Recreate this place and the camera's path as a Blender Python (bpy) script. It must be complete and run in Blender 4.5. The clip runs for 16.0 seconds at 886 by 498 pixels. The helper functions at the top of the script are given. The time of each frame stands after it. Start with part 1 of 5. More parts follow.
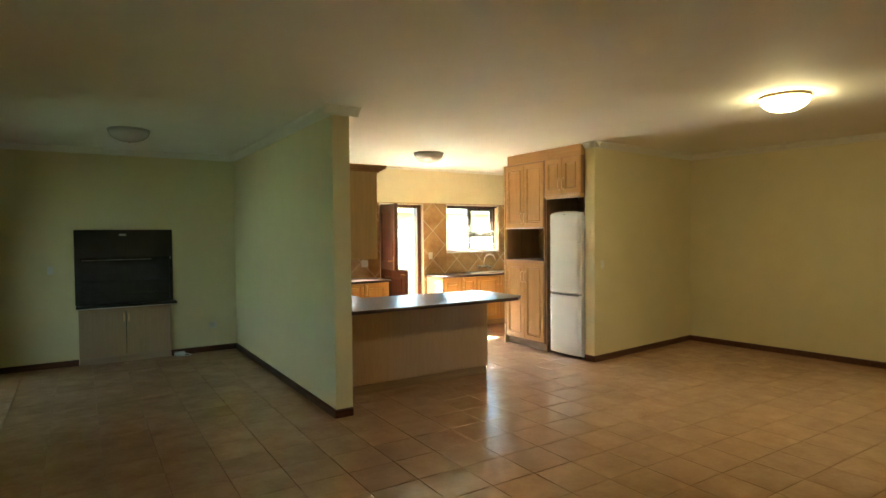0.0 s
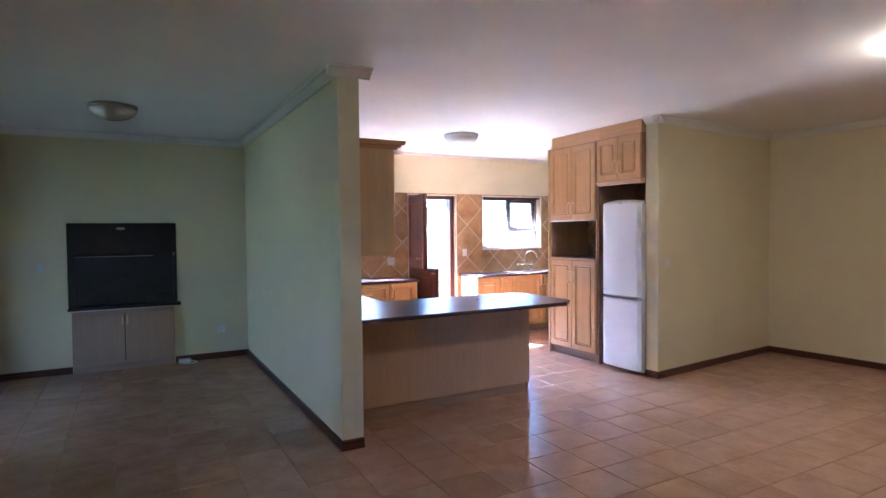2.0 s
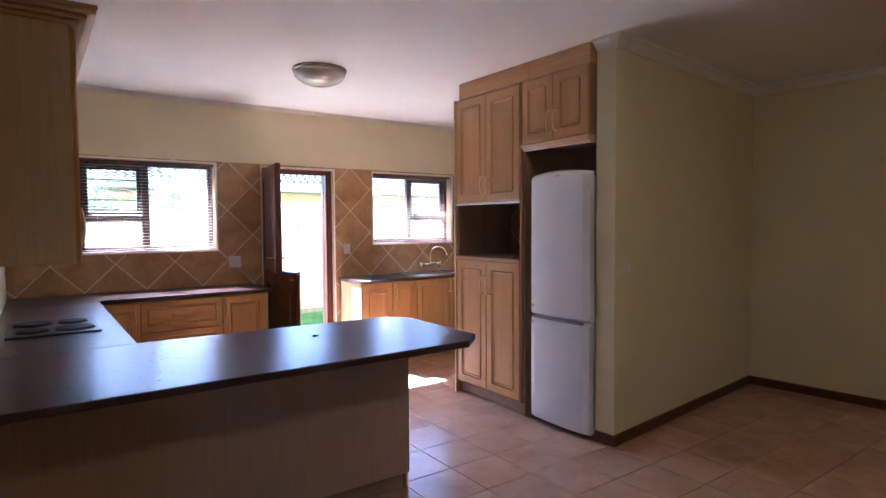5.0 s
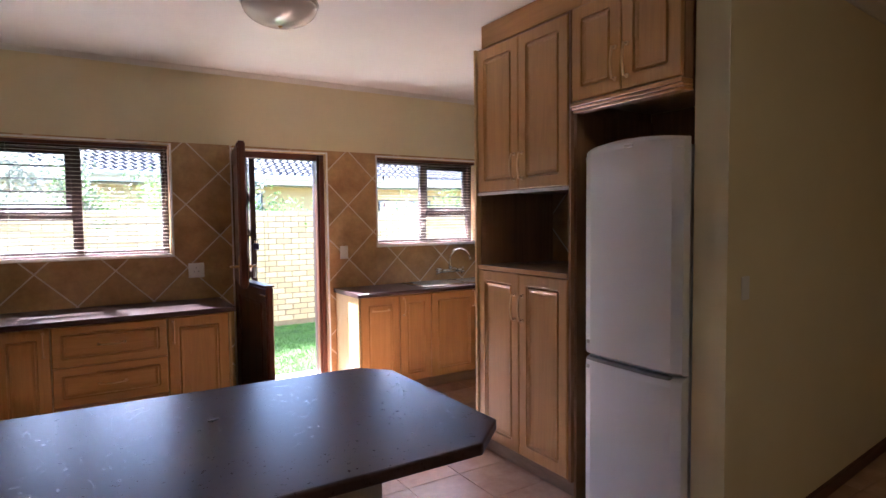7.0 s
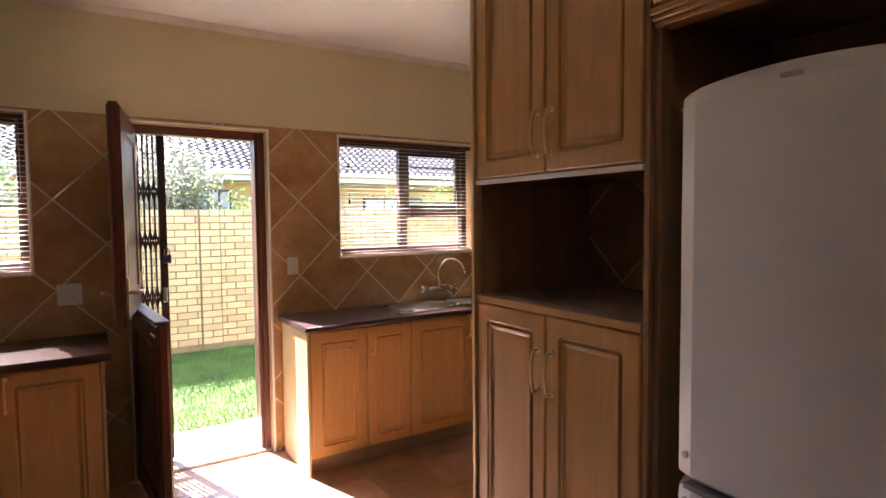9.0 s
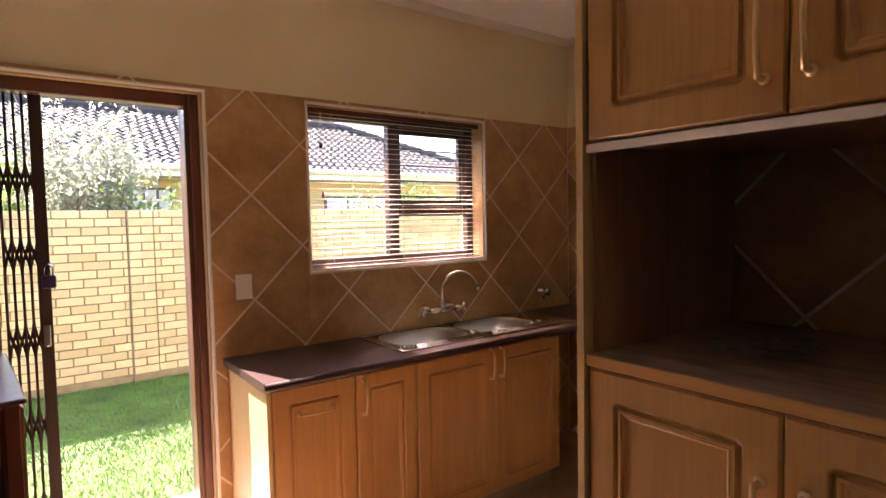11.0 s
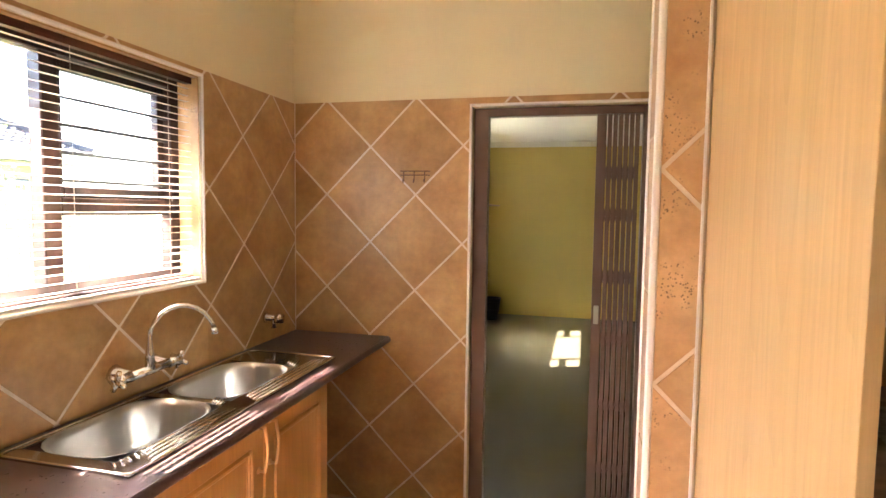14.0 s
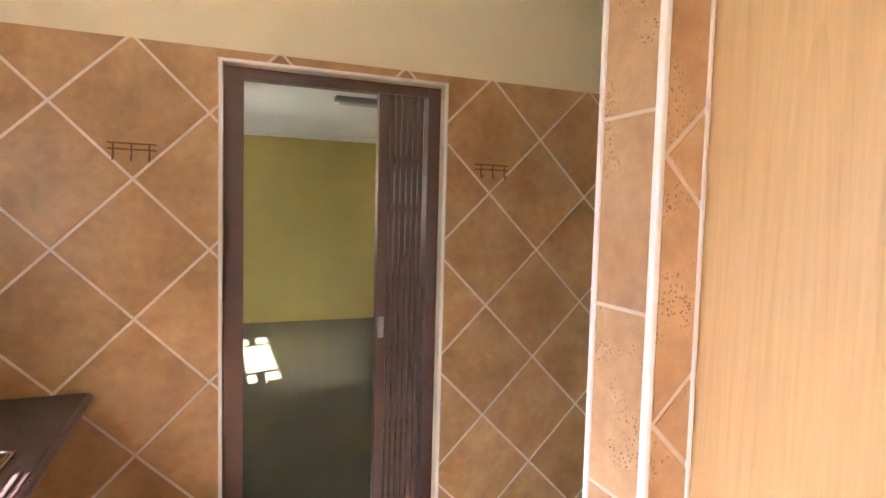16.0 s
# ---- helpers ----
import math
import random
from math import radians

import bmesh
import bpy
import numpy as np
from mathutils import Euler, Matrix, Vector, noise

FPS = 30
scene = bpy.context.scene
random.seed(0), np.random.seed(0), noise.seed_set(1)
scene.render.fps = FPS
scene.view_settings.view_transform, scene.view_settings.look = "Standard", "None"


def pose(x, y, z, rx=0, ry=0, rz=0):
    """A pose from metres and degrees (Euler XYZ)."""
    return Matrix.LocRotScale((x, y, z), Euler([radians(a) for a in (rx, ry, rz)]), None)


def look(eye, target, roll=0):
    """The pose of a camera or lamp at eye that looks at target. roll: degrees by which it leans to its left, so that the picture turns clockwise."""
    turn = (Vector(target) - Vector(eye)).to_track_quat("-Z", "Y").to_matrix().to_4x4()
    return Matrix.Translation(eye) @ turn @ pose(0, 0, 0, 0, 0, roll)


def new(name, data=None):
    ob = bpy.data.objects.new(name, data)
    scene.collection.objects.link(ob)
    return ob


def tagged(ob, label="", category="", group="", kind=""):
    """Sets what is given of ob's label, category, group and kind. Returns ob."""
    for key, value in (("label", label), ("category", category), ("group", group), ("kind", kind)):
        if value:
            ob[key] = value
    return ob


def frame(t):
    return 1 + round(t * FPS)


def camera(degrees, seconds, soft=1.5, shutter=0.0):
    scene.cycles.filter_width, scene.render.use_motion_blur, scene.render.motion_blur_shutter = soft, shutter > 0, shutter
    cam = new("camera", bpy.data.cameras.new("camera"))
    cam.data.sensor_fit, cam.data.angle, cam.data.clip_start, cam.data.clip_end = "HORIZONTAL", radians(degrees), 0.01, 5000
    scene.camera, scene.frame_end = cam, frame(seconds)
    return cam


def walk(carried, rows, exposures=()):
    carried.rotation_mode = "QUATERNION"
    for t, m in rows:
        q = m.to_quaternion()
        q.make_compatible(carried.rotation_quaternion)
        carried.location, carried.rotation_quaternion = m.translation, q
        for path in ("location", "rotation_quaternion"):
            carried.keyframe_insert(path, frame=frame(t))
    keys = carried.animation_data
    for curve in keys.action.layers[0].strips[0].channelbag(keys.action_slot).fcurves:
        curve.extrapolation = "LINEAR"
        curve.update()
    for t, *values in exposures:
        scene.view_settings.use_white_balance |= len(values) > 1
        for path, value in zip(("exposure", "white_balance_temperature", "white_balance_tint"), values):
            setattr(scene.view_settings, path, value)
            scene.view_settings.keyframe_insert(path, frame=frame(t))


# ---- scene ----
cam = camera(75.6, 16.0)
EXPO = [(0, 5.53, 6150, -12), (0.6, 5.67, 6100, -12), (1, 5.88, 5300, 2), (1.5, 5.73, 4337, 20), (2, 5.71, 4369, 21), (3, 5.42, 4468, 24), (4, 4.93, 4600, 23), (6.5, 4.06, 5030, 21), (8.5, 3.54, 5920, 24), (11, 3.40, 6670, 28), (12, 3.30, 6850, 31), (12.5, 3.67, 7200, 30), (13, 4.37, 7250, 24), (13.5, 4.75, 6567, 17), (14.5, 5.06, 6200, 12), (15.5, 5.08, 5900, 13), (16, 5.02, 5600, 14)]
PATH = [
    (0, (0.728, -0.035, 1.604), (1.803, 1.651, 1.548), -0.5),
    (0.5, (0.703, -0.021, 1.606), (1.678, 1.724, 1.551), -0.7),
    (1, (0.737, 0.009, 1.614), (1.646, 1.789, 1.556), -0.7),
    (1.5, (1.108, 0.467, 1.542), (2.022, 2.244, 1.482), -0.6),
    (2, (1.303, 0.773, 1.548), (2.261, 2.528, 1.486), -0.6),
    (2.5, (1.538, 1.07, 1.532), (2.571, 2.781, 1.467), -0.5),
    (3, (1.813, 1.366, 1.516), (2.916, 3.033, 1.45), -0.5),
    (3.5, (2.113, 1.643, 1.519), (3.267, 3.275, 1.45), -0.4),
    (4, (2.41, 1.897, 1.506), (3.591, 3.51, 1.435), -0.4),
    (4.2, (2.526, 2.02, 1.507), (3.71, 3.63, 1.428), -0.4),
    (6.5, (3.624, 3.217, 1.486), (4.704, 4.897, 1.384), -0.6),
    (7, (3.843, 3.51, 1.504), (4.902, 5.203, 1.4), -0.6),
    (7.5, (4.035, 3.816, 1.514), (5.086, 5.515, 1.41), -0.5),
    (8, (4.235, 4.106, 1.52), (5.284, 5.806, 1.415), -0.6),
    (8.5, (4.418, 4.404, 1.516), (5.465, 6.105, 1.409), -0.6),
    (8.7, (4.463, 4.51, 1.518), (5.518, 6.205, 1.411), -0.5),
    (9.1, (4.69, 4.66, 1.519), (5.77, 6.343, 1.412), -0.6),
    (9.4, (4.845, 4.79, 1.52), (5.945, 6.46, 1.413), -0.7),
    (9.8, (4.92, 5.02, 1.521), (6.041, 6.676, 1.414), -0.8),
    (10.3, (4.93, 5.32, 1.523), (6.084, 6.952, 1.416), -1.0),
    (10.8, (4.935, 5.602, 1.525), (6.106, 7.221, 1.418), -1.1),
    (11, (4.973, 5.677, 1.516), (6.17, 7.276, 1.407), -1.1),
    (11.5, (5.043, 5.892, 1.526), (6.344, 7.407, 1.407), -0.8),
    (12, (5.041, 6.108, 1.537), (6.502, 7.469, 1.417), -0.4),
    (12.5, (5.054, 6.286, 1.554), (6.663, 7.466, 1.423), 0.0),
    (12.8, (5.093, 6.388, 1.547), (6.784, 7.447, 1.409), 0.1),
    (13, (5.124, 6.439, 1.544), (6.853, 7.435, 1.411), 0.2),
    (13.5, (5.195, 6.608, 1.56), (7.03, 7.39, 1.422), 0.4),
    (14, (5.247, 6.802, 1.566), (7.183, 7.287, 1.427), 0.8),
    (14.5, (5.353, 6.989, 1.554), (7.343, 7.143, 1.416), 1.0),
    (15, (5.527, 7.142, 1.542), (7.518, 7.012, 1.407), 1.2),
    (15.5, (5.665, 7.257, 1.544), (7.619, 6.852, 1.409), 1.3),
    (16, (5.807, 7.381, 1.552), (7.662, 6.644, 1.422), 1.5),
]
walk(cam, [(t, look(eye, target, roll)) for t, eye, target, roll in PATH], EXPO)

# ---- world, sun and exposure ----
SUN_WAY = Vector((0.33, -1.0, -1.13)).normalized()
world = bpy.data.worlds.new("sky")
scene.world = world
world.use_nodes = True
wn = world.node_tree.nodes
sky = wn.new("ShaderNodeTexSky")
sky.sky_type, sky.sun_disc = "NISHITA", False
sky.sun_elevation = math.asin(-SUN_WAY.z)
sky.sun_rotation = math.atan2(-SUN_WAY.x, -SUN_WAY.y)
wn["Background"].inputs["Strength"].default_value = 0.105
world.node_tree.links.new(sky.outputs[0], wn["Background"].inputs["Color"])
sun = new("sun", bpy.data.lights.new("sun", "SUN"))
sun.data.energy, sun.data.angle, sun.data.color = 5.0, radians(0.5), (1.0, 0.95, 0.86)
sun.matrix_world = look((0, 30, 40), Vector((0, 30, 40)) + SUN_WAY)

# ---- materials ----


def principled(name, rough=0.5, metal=0.0, spec=0.5):
    m = bpy.data.materials.new(name)
    m.use_nodes = True
    b = m.node_tree.nodes["Principled BSDF"]
    b.inputs["Roughness"].default_value = rough
    b.inputs["Metallic"].default_value = metal
    b.inputs["Specular IOR Level"].default_value = spec
    return m, m.node_tree.nodes, m.node_tree.links, b


def noise_node(n, l, scale, detail=4.0, stretch=(1, 1, 1), coord="Object"):
    tc = n.new("ShaderNodeTexCoord")
    mp = n.new("ShaderNodeMapping")
    mp.inputs["Scale"].default_value = stretch
    tx = n.new("ShaderNodeTexNoise")
    tx.inputs["Scale"].default_value = scale
    tx.inputs["Detail"].default_value = detail
    tx.inputs["Roughness"].default_value = 0.6
    l.new(tc.outputs[coord], mp.inputs["Vector"])
    l.new(mp.outputs[0], tx.inputs["Vector"])
    return tx, mp


def ramp(n, l, src, stops):
    r = n.new("ShaderNodeValToRGB")
    e = r.color_ramp.elements
    e[0].position, e[0].color = stops[0][0], (*stops[0][1], 1)
    e[1].position, e[1].color = stops[-1][0], (*stops[-1][1], 1)
    for p, c in stops[1:-1]:
        x = e.new(p)
        x.color = (*c, 1)
    l.new(src, r.inputs[0])
    return r


def bump(n, l, src, b, strength, dist=0.002):
    k = n.new("ShaderNodeBump")
    k.inputs["Strength"].default_value, k.inputs["Distance"].default_value = strength, dist
    l.new(src, k.inputs["Height"])
    l.new(k.outputs[0], b.inputs["Normal"])


def mixed(n, l, a, b, fac, mode="MIX"):
    x = n.new("ShaderNodeMix")
    x.data_type, x.blend_type = "RGBA", mode
    if isinstance(fac, float):
        x.inputs[0].default_value = fac
    else:
        l.new(fac, x.inputs[0])
    for src, slot in ((a, 6), (b, 7)):
        if isinstance(src, tuple):
            x.inputs[slot].default_value = (*src, 1)
        else:
            l.new(src, x.inputs[slot])
    return x.outputs[2]


def plain(name, col, rough=0.5, metal=0.0, spec=0.5, vary=0.12, scale=6.0, fine=120.0, bumps=0.15, stretch=(1, 1, 1)):
    """A surface with soft stains and a fine grain round one colour."""
    m, n, l, b = principled(name, rough, metal, spec)
    t1, _ = noise_node(n, l, scale, 4, stretch)
    r1 = ramp(n, l, t1.outputs[0], [(0.3, tuple(c * (1 - vary) for c in col)), (0.7, tuple(min(1, c * (1 + vary)) for c in col))])
    l.new(r1.outputs[0], b.inputs["Base Color"])
    t2, _ = noise_node(n, l, fine, 3)
    bump(n, l, t2.outputs[0], b, bumps, 0.0015)
    rr = n.new("ShaderNodeMapRange")
    rr.inputs[3].default_value, rr.inputs[4].default_value = max(0.02, rough - 0.07), min(1, rough + 0.09)
    l.new(t1.outputs[0], rr.inputs[0])
    l.new(rr.outputs[0], b.inputs["Roughness"])
    return m


def tile_mat(name, dark, light, rough, pits=0.0, spread=0.12, fine=0.6):
    """Glazed mottled ceramic; every tile takes its own cloud and tone."""
    m, n, l, b = principled(name, rough)
    info = n.new("ShaderNodeObjectInfo")
    t1, mp = noise_node(n, l, 4.5, 6)
    off = n.new("ShaderNodeVectorMath")
    off.operation = "SCALE"
    off.inputs[0].default_value = (37, 91, 53)
    l.new(info.outputs["Random"], off.inputs["Scale"])
    l.new(off.outputs[0], mp.inputs["Location"])
    mid = tuple((a + c) / 2 for a, c in zip(dark, light))
    r1 = ramp(n, l, t1.outputs[0], [(0.28, dark), (0.5, mid), (0.72, light)])
    tone = n.new("ShaderNodeMapRange")
    tone.inputs[3].default_value, tone.inputs[4].default_value = 1 - spread, 1 + spread
    l.new(info.outputs["Random"], tone.inputs[0])
    sc = n.new("ShaderNodeVectorMath")
    sc.operation = "SCALE"
    l.new(r1.outputs[0], sc.inputs[0])
    l.new(tone.outputs[0], sc.inputs["Scale"])
    col = sc.outputs[0]
    t3, mp3 = noise_node(n, l, 30, 5)
    l.new(off.outputs[0], mp3.inputs["Location"])
    r3 = ramp(n, l, t3.outputs[0], [(0.35, (0.82, 0.8, 0.78)), (0.65, (1.08, 1.06, 1.04))])
    col = mixed(n, l, col, r3.outputs[0], fine, "MULTIPLY")
    if pits:
        v = n.new("ShaderNodeTexVoronoi")
        v.inputs["Scale"].default_value = 130
        tc = n.new("ShaderNodeTexCoord")
        l.new(tc.outputs["Object"], v.inputs["Vector"])
        where, mpw = noise_node(n, l, 9, 2)
        l.new(off.outputs[0], mpw.inputs["Location"])
        a = ramp(n, l, v.outputs["Distance"], [(0.24, (1, 1, 1)), (0.34, (0, 0, 0))])
        w = ramp(n, l, where.outputs[0], [(0.52, (0, 0, 0)), (0.62, (1, 1, 1))])
        both = mixed(n, l, a.outputs[0], w.outputs[0], 1.0, "MULTIPLY")
        fac = n.new("ShaderNodeMath")
        fac.operation = "MULTIPLY"
        fac.inputs[1].default_value = pits
        l.new(both, fac.inputs[0])
        col = mixed(n, l, col, (0.06, 0.035, 0.02), fac.outputs[0])
    l.new(col, b.inputs["Base Color"])
    bump(n, l, t3.outputs[0], b, 0.03, 0.001)
    rr = n.new("ShaderNodeMapRange")
    rr.inputs[3].default_value, rr.inputs[4].default_value = rough - 0.03, rough + 0.05
    l.new(t1.outputs[0], rr.inputs[0])
    l.new(rr.outputs[0], b.inputs["Roughness"])
    return m


def wood(name, dark, light, rough=0.4, along="z", coat=0.0):
    """Straight fine grain with cathedral swirls, running along one axis."""
    m, n, l, b = principled(name, rough)
    st = {"z": (1, 1, 0.035), "x": (0.035, 1, 1), "y": (1, 0.035, 1)}[along]
    info = n.new("ShaderNodeObjectInfo")
    off = n.new("ShaderNodeVectorMath")
    off.operation = "SCALE"
    off.inputs[0].default_value = (11, 17, 23)
    l.new(info.outputs["Random"], off.inputs["Scale"])
    t1, mp1 = noise_node(n, l, 26, 6, st)
    t1.inputs["Distortion"].default_value = 0.7
    t2, mp2 = noise_node(n, l, 150, 3, st)
    t4, mp4 = noise_node(n, l, 3.0, 3, tuple(max(0.12, s) for s in st))
    for mp in (mp1, mp2, mp4):
        l.new(off.outputs[0], mp.inputs["Location"])
    r1 = ramp(n, l, t1.outputs[0], [(0.3, dark), (0.52, tuple((a * 0.4 + c * 0.6) for a, c in zip(dark, light))), (0.7, light)])
    r2 = ramp(n, l, t2.outputs[0], [(0.3, (0.93, 0.92, 0.91)), (0.7, (1.04, 1.04, 1.03))])
    r4 = ramp(n, l, t4.outputs[0], [(0.3, (0.95, 0.94, 0.93)), (0.7, (1.05, 1.05, 1.04))])
    t5, mp5 = noise_node(n, l, 5.5, 1.5, tuple(max(0.075, s) for s in st))
    l.new(off.outputs[0], mp5.inputs["Location"])
    many, saw = n.new("ShaderNodeMath"), n.new("ShaderNodeMath")
    many.operation, saw.operation = "MULTIPLY", "FRACT"
    many.inputs[1].default_value = 18.0
    l.new(t5.outputs[0], many.inputs[0])
    l.new(many.outputs[0], saw.inputs[0])
    r5 = ramp(n, l, saw.outputs[0], [(0.0, (0.955, 0.945, 0.93)), (0.35, (1.0, 0.997, 0.993)), (1.0, (1.02, 1.02, 1.02))])
    col = mixed(n, l, r1.outputs[0], r2.outputs[0], 1.0, "MULTIPLY")
    col = mixed(n, l, col, r5.outputs[0], 1.0, "MULTIPLY")
    col = mixed(n, l, col, r4.outputs[0], 1.0, "MULTIPLY")
    l.new(col, b.inputs["Base Color"])
    bump(n, l, t2.outputs[0], b, 0.08, 0.001)
    b.inputs["Coat Weight"].default_value = coat
    b.inputs["Coat Roughness"].default_value = 0.15
    return m


def glass_mat(name, tint=(1, 1, 1)):
    m, n, l, b = principled(name, 0.0)
    b.inputs["Base Color"].default_value = (*tint, 1)
    b.inputs["Transmission Weight"].default_value = 1.0
    b.inputs["IOR"].default_value = 1.45
    return m


def leaf_mat(name, col):
    """Thin leaf: half of the light goes through."""
    m = plain(name, col, 0.5, vary=0.4, scale=7, bumps=0.0)
    n, l = m.node_tree.nodes, m.node_tree.links
    tr, mx = n.new("ShaderNodeBsdfTranslucent"), n.new("ShaderNodeMixShader")
    tr.inputs["Color"].default_value = (*(min(1, c * 1.5) for c in col), 1)
    mx.inputs[0].default_value = 0.45
    l.new(n["Principled BSDF"].outputs[0], mx.inputs[1])
    l.new(tr.outputs[0], mx.inputs[2])
    l.new(mx.outputs[0], n["Material Output"].inputs["Surface"])
    return m


PAINT = plain("cream_paint", (0.755, 0.68, 0.44), 0.62, vary=0.03, scale=2.5, fine=260, bumps=0.25)
CEIL = plain("ceiling_paint", (0.89, 0.88, 0.86), 0.7, vary=0.02, scale=2.0, fine=220, bumps=0.15)
CORN = plain("cornice_plaster", (0.80, 0.79, 0.74), 0.55, vary=0.03, bumps=0.1)
SKIRT = wood("stained_skirting", (0.055, 0.018, 0.010), (0.12, 0.042, 0.022), 0.35, "x")
FLOOR_TILE = tile_mat("floor_ceramic", (0.385, 0.225, 0.145), (0.53, 0.342, 0.228), 0.22, fine=0.35, spread=0.07)
WALL_TILE = tile_mat("wall_ceramic", (0.335, 0.18, 0.068), (0.56, 0.365, 0.162), 0.3, spread=0.08)
PIT_TILE = tile_mat("pitted_wall_ceramic", (0.44, 0.26, 0.118), (0.65, 0.445, 0.24), 0.33, pits=0.7, spread=0.06)
GROUT = plain("pale_grout", (0.70, 0.60, 0.48), 0.8, vary=0.12, scale=14, fine=200, bumps=0.3)
FGROUT = plain("floor_grout", (0.36, 0.22, 0.145), 0.85, vary=0.2, scale=9, fine=180, bumps=0.3)
TRIM = plain("white_edge_trim", (0.86, 0.83, 0.81), 0.35, vary=0.04)
OAK = wood("oak_foil", (0.515, 0.272, 0.091), (0.58, 0.32, 0.11), 0.31)
OAKX = wood("oak_foil_flat", (0.515, 0.272, 0.091), (0.58, 0.32, 0.11), 0.31, "x")
OAKY = wood("oak_foil_deep", (0.515, 0.272, 0.091), (0.58, 0.32, 0.11), 0.31, "y")
BOARD = wood("oak_melamine", (0.57, 0.388, 0.178), (0.64, 0.45, 0.22), 0.36)
PENBOARD = wood("greyed_oak_melamine", (0.55, 0.388, 0.275), (0.585, 0.42, 0.298), 0.4)
BRAAIWOOD = wood("brown_melamine", (0.37, 0.255, 0.16), (0.41, 0.29, 0.185), 0.42)
PLINTH = plain("brushed_plinth", (0.36, 0.25, 0.17), 0.45, vary=0.2, stretch=(0.2, 1, 4))
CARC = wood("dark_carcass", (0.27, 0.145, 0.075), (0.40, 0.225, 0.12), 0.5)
DARKWOOD = wood("dark_window_stain", (0.018, 0.008, 0.007), (0.05, 0.02, 0.014), 0.4)
RACK = plain("tarnished_wire", (0.16, 0.09, 0.05), 0.35, 0.7, bumps=0.0)
NAVY = plain("blue_lock_paint", (0.03, 0.025, 0.09), 0.4)
LEAFH = plain("hedge_leaf", (0.13, 0.142, 0.095), 0.5, vary=0.4, scale=7, bumps=0.0)
TOP = plain("brown_laminate", (0.070, 0.040, 0.036), 0.29, spec=0.28, vary=0.14, scale=70, fine=300, bumps=0.02)
MAHOG = wood("mahogany_stain", (0.045, 0.010, 0.006), (0.15, 0.040, 0.020), 0.32, coat=0.3)
MAHOGX = wood("mahogany_stain_flat", (0.045, 0.010, 0.006), (0.15, 0.040, 0.020), 0.32, "x", coat=0.3)
RIM = plain("polished_steel", (0.42, 0.40, 0.38), 0.13, 1.0, vary=0.05, bumps=0.0)
STEEL = plain("brushed_steel", (0.46, 0.455, 0.44), 0.33, 1.0, vary=0.06, scale=4, fine=400, bumps=0.02, stretch=(1, 20, 1))
CHROME = plain("chrome", (0.80, 0.80, 0.80), 0.07, 1.0, vary=0.02, bumps=0.0)
BRASS = plain("antique_brass", (0.50, 0.33, 0.14), 0.3, 1.0, vary=0.15, bumps=0.05)
HANDLE = plain("brass_bow_metal", (0.78, 0.55, 0.30), 0.34, 0.7, vary=0.1, bumps=0.03)
FRIDGE = plain("white_enamel", (0.72, 0.72, 0.74), 0.33, vary=0.02, scale=3, fine=500, bumps=0.05)
GREYPL = plain("grey_plastic", (0.22, 0.22, 0.23), 0.4)
BLACKST = plain("black_enamel", (0.014, 0.014, 0.015), 0.38, vary=0.3, scale=8, bumps=0.1)
SOOT_SHADE = plain("sooty_steel_and_gap_shade", (0.02, 0.018, 0.016), 0.7, vary=0.5, scale=7, bumps=0.3)
WHITEPL = plain("white_plastic", (0.80, 0.79, 0.76), 0.35, vary=0.03, bumps=0.02)
GATE = plain("brown_powder_coat", (0.14, 0.09, 0.072), 0.3, 0.2, vary=0.1, bumps=0.05)
GATEDARK = plain("dark_brown_gate_paint", (0.045, 0.024, 0.018), 0.5, 0.0, vary=0.2)
IRON = plain("dark_iron_paint", (0.05, 0.05, 0.052), 0.45, 0.3, vary=0.2)
GLASS = glass_mat("window_glass")
OPAL = plain("opal_glass", (0.72, 0.70, 0.66), 0.09, spec=1.0, vary=0.05, bumps=0.0)
SLAT = plain("blind_slat_enamel", (0.62, 0.54, 0.45), 0.35, vary=0.06)
CORD = plain("blind_cord", (0.55, 0.48, 0.4), 0.8)
BRICK = plain("yellow_face_brick", (0.41, 0.335, 0.22), 0.85, vary=0.16, scale=5, fine=90, bumps=0.6)
MORTAR = plain("grey_mortar", (0.17, 0.135, 0.09), 0.9, vary=0.2, fine=90, bumps=0.5)
ROOF = plain("grey_roof_tile", (0.042, 0.038, 0.04), 0.85, vary=0.3, scale=3, fine=60, bumps=0.4)
HOUSEP = plain("ochre_house_paint", (0.47, 0.345, 0.155), 0.7, vary=0.06, scale=1.5)
CURTAIN = plain("pale_curtained_glass", (0.46, 0.47, 0.47), 0.12, vary=0.15, scale=3, bumps=0.0)
FASCIA = plain("pale_gutter_paint", (0.70, 0.64, 0.50), 0.45, vary=0.05)
SOIL = plain("lawn_soil", (0.075, 0.125, 0.03), 0.95, vary=0.5, scale=4, fine=40, bumps=0.8)
GRASS = plain("grass_blade", (0.075, 0.17, 0.025), 0.6, vary=0.45, scale=2.5, bumps=0.0)
LEAFG = leaf_mat("silver_green_leaf", (0.20, 0.215, 0.15))
LEAFD = leaf_mat("bright_green_leaf", (0.12, 0.19, 0.05))
BARK = plain("grey_bark", (0.16, 0.12, 0.09), 0.9, vary=0.3, scale=20, bumps=0.8)
PAVE = plain("step_paver", (0.52, 0.47, 0.41), 0.8, vary=0.15, scale=5, bumps=0.4)
PATIO_HELPER = plain("patio_helper_grey", (0.17, 0.145, 0.11), 0.85, vary=0.3, scale=3, bumps=0.4)
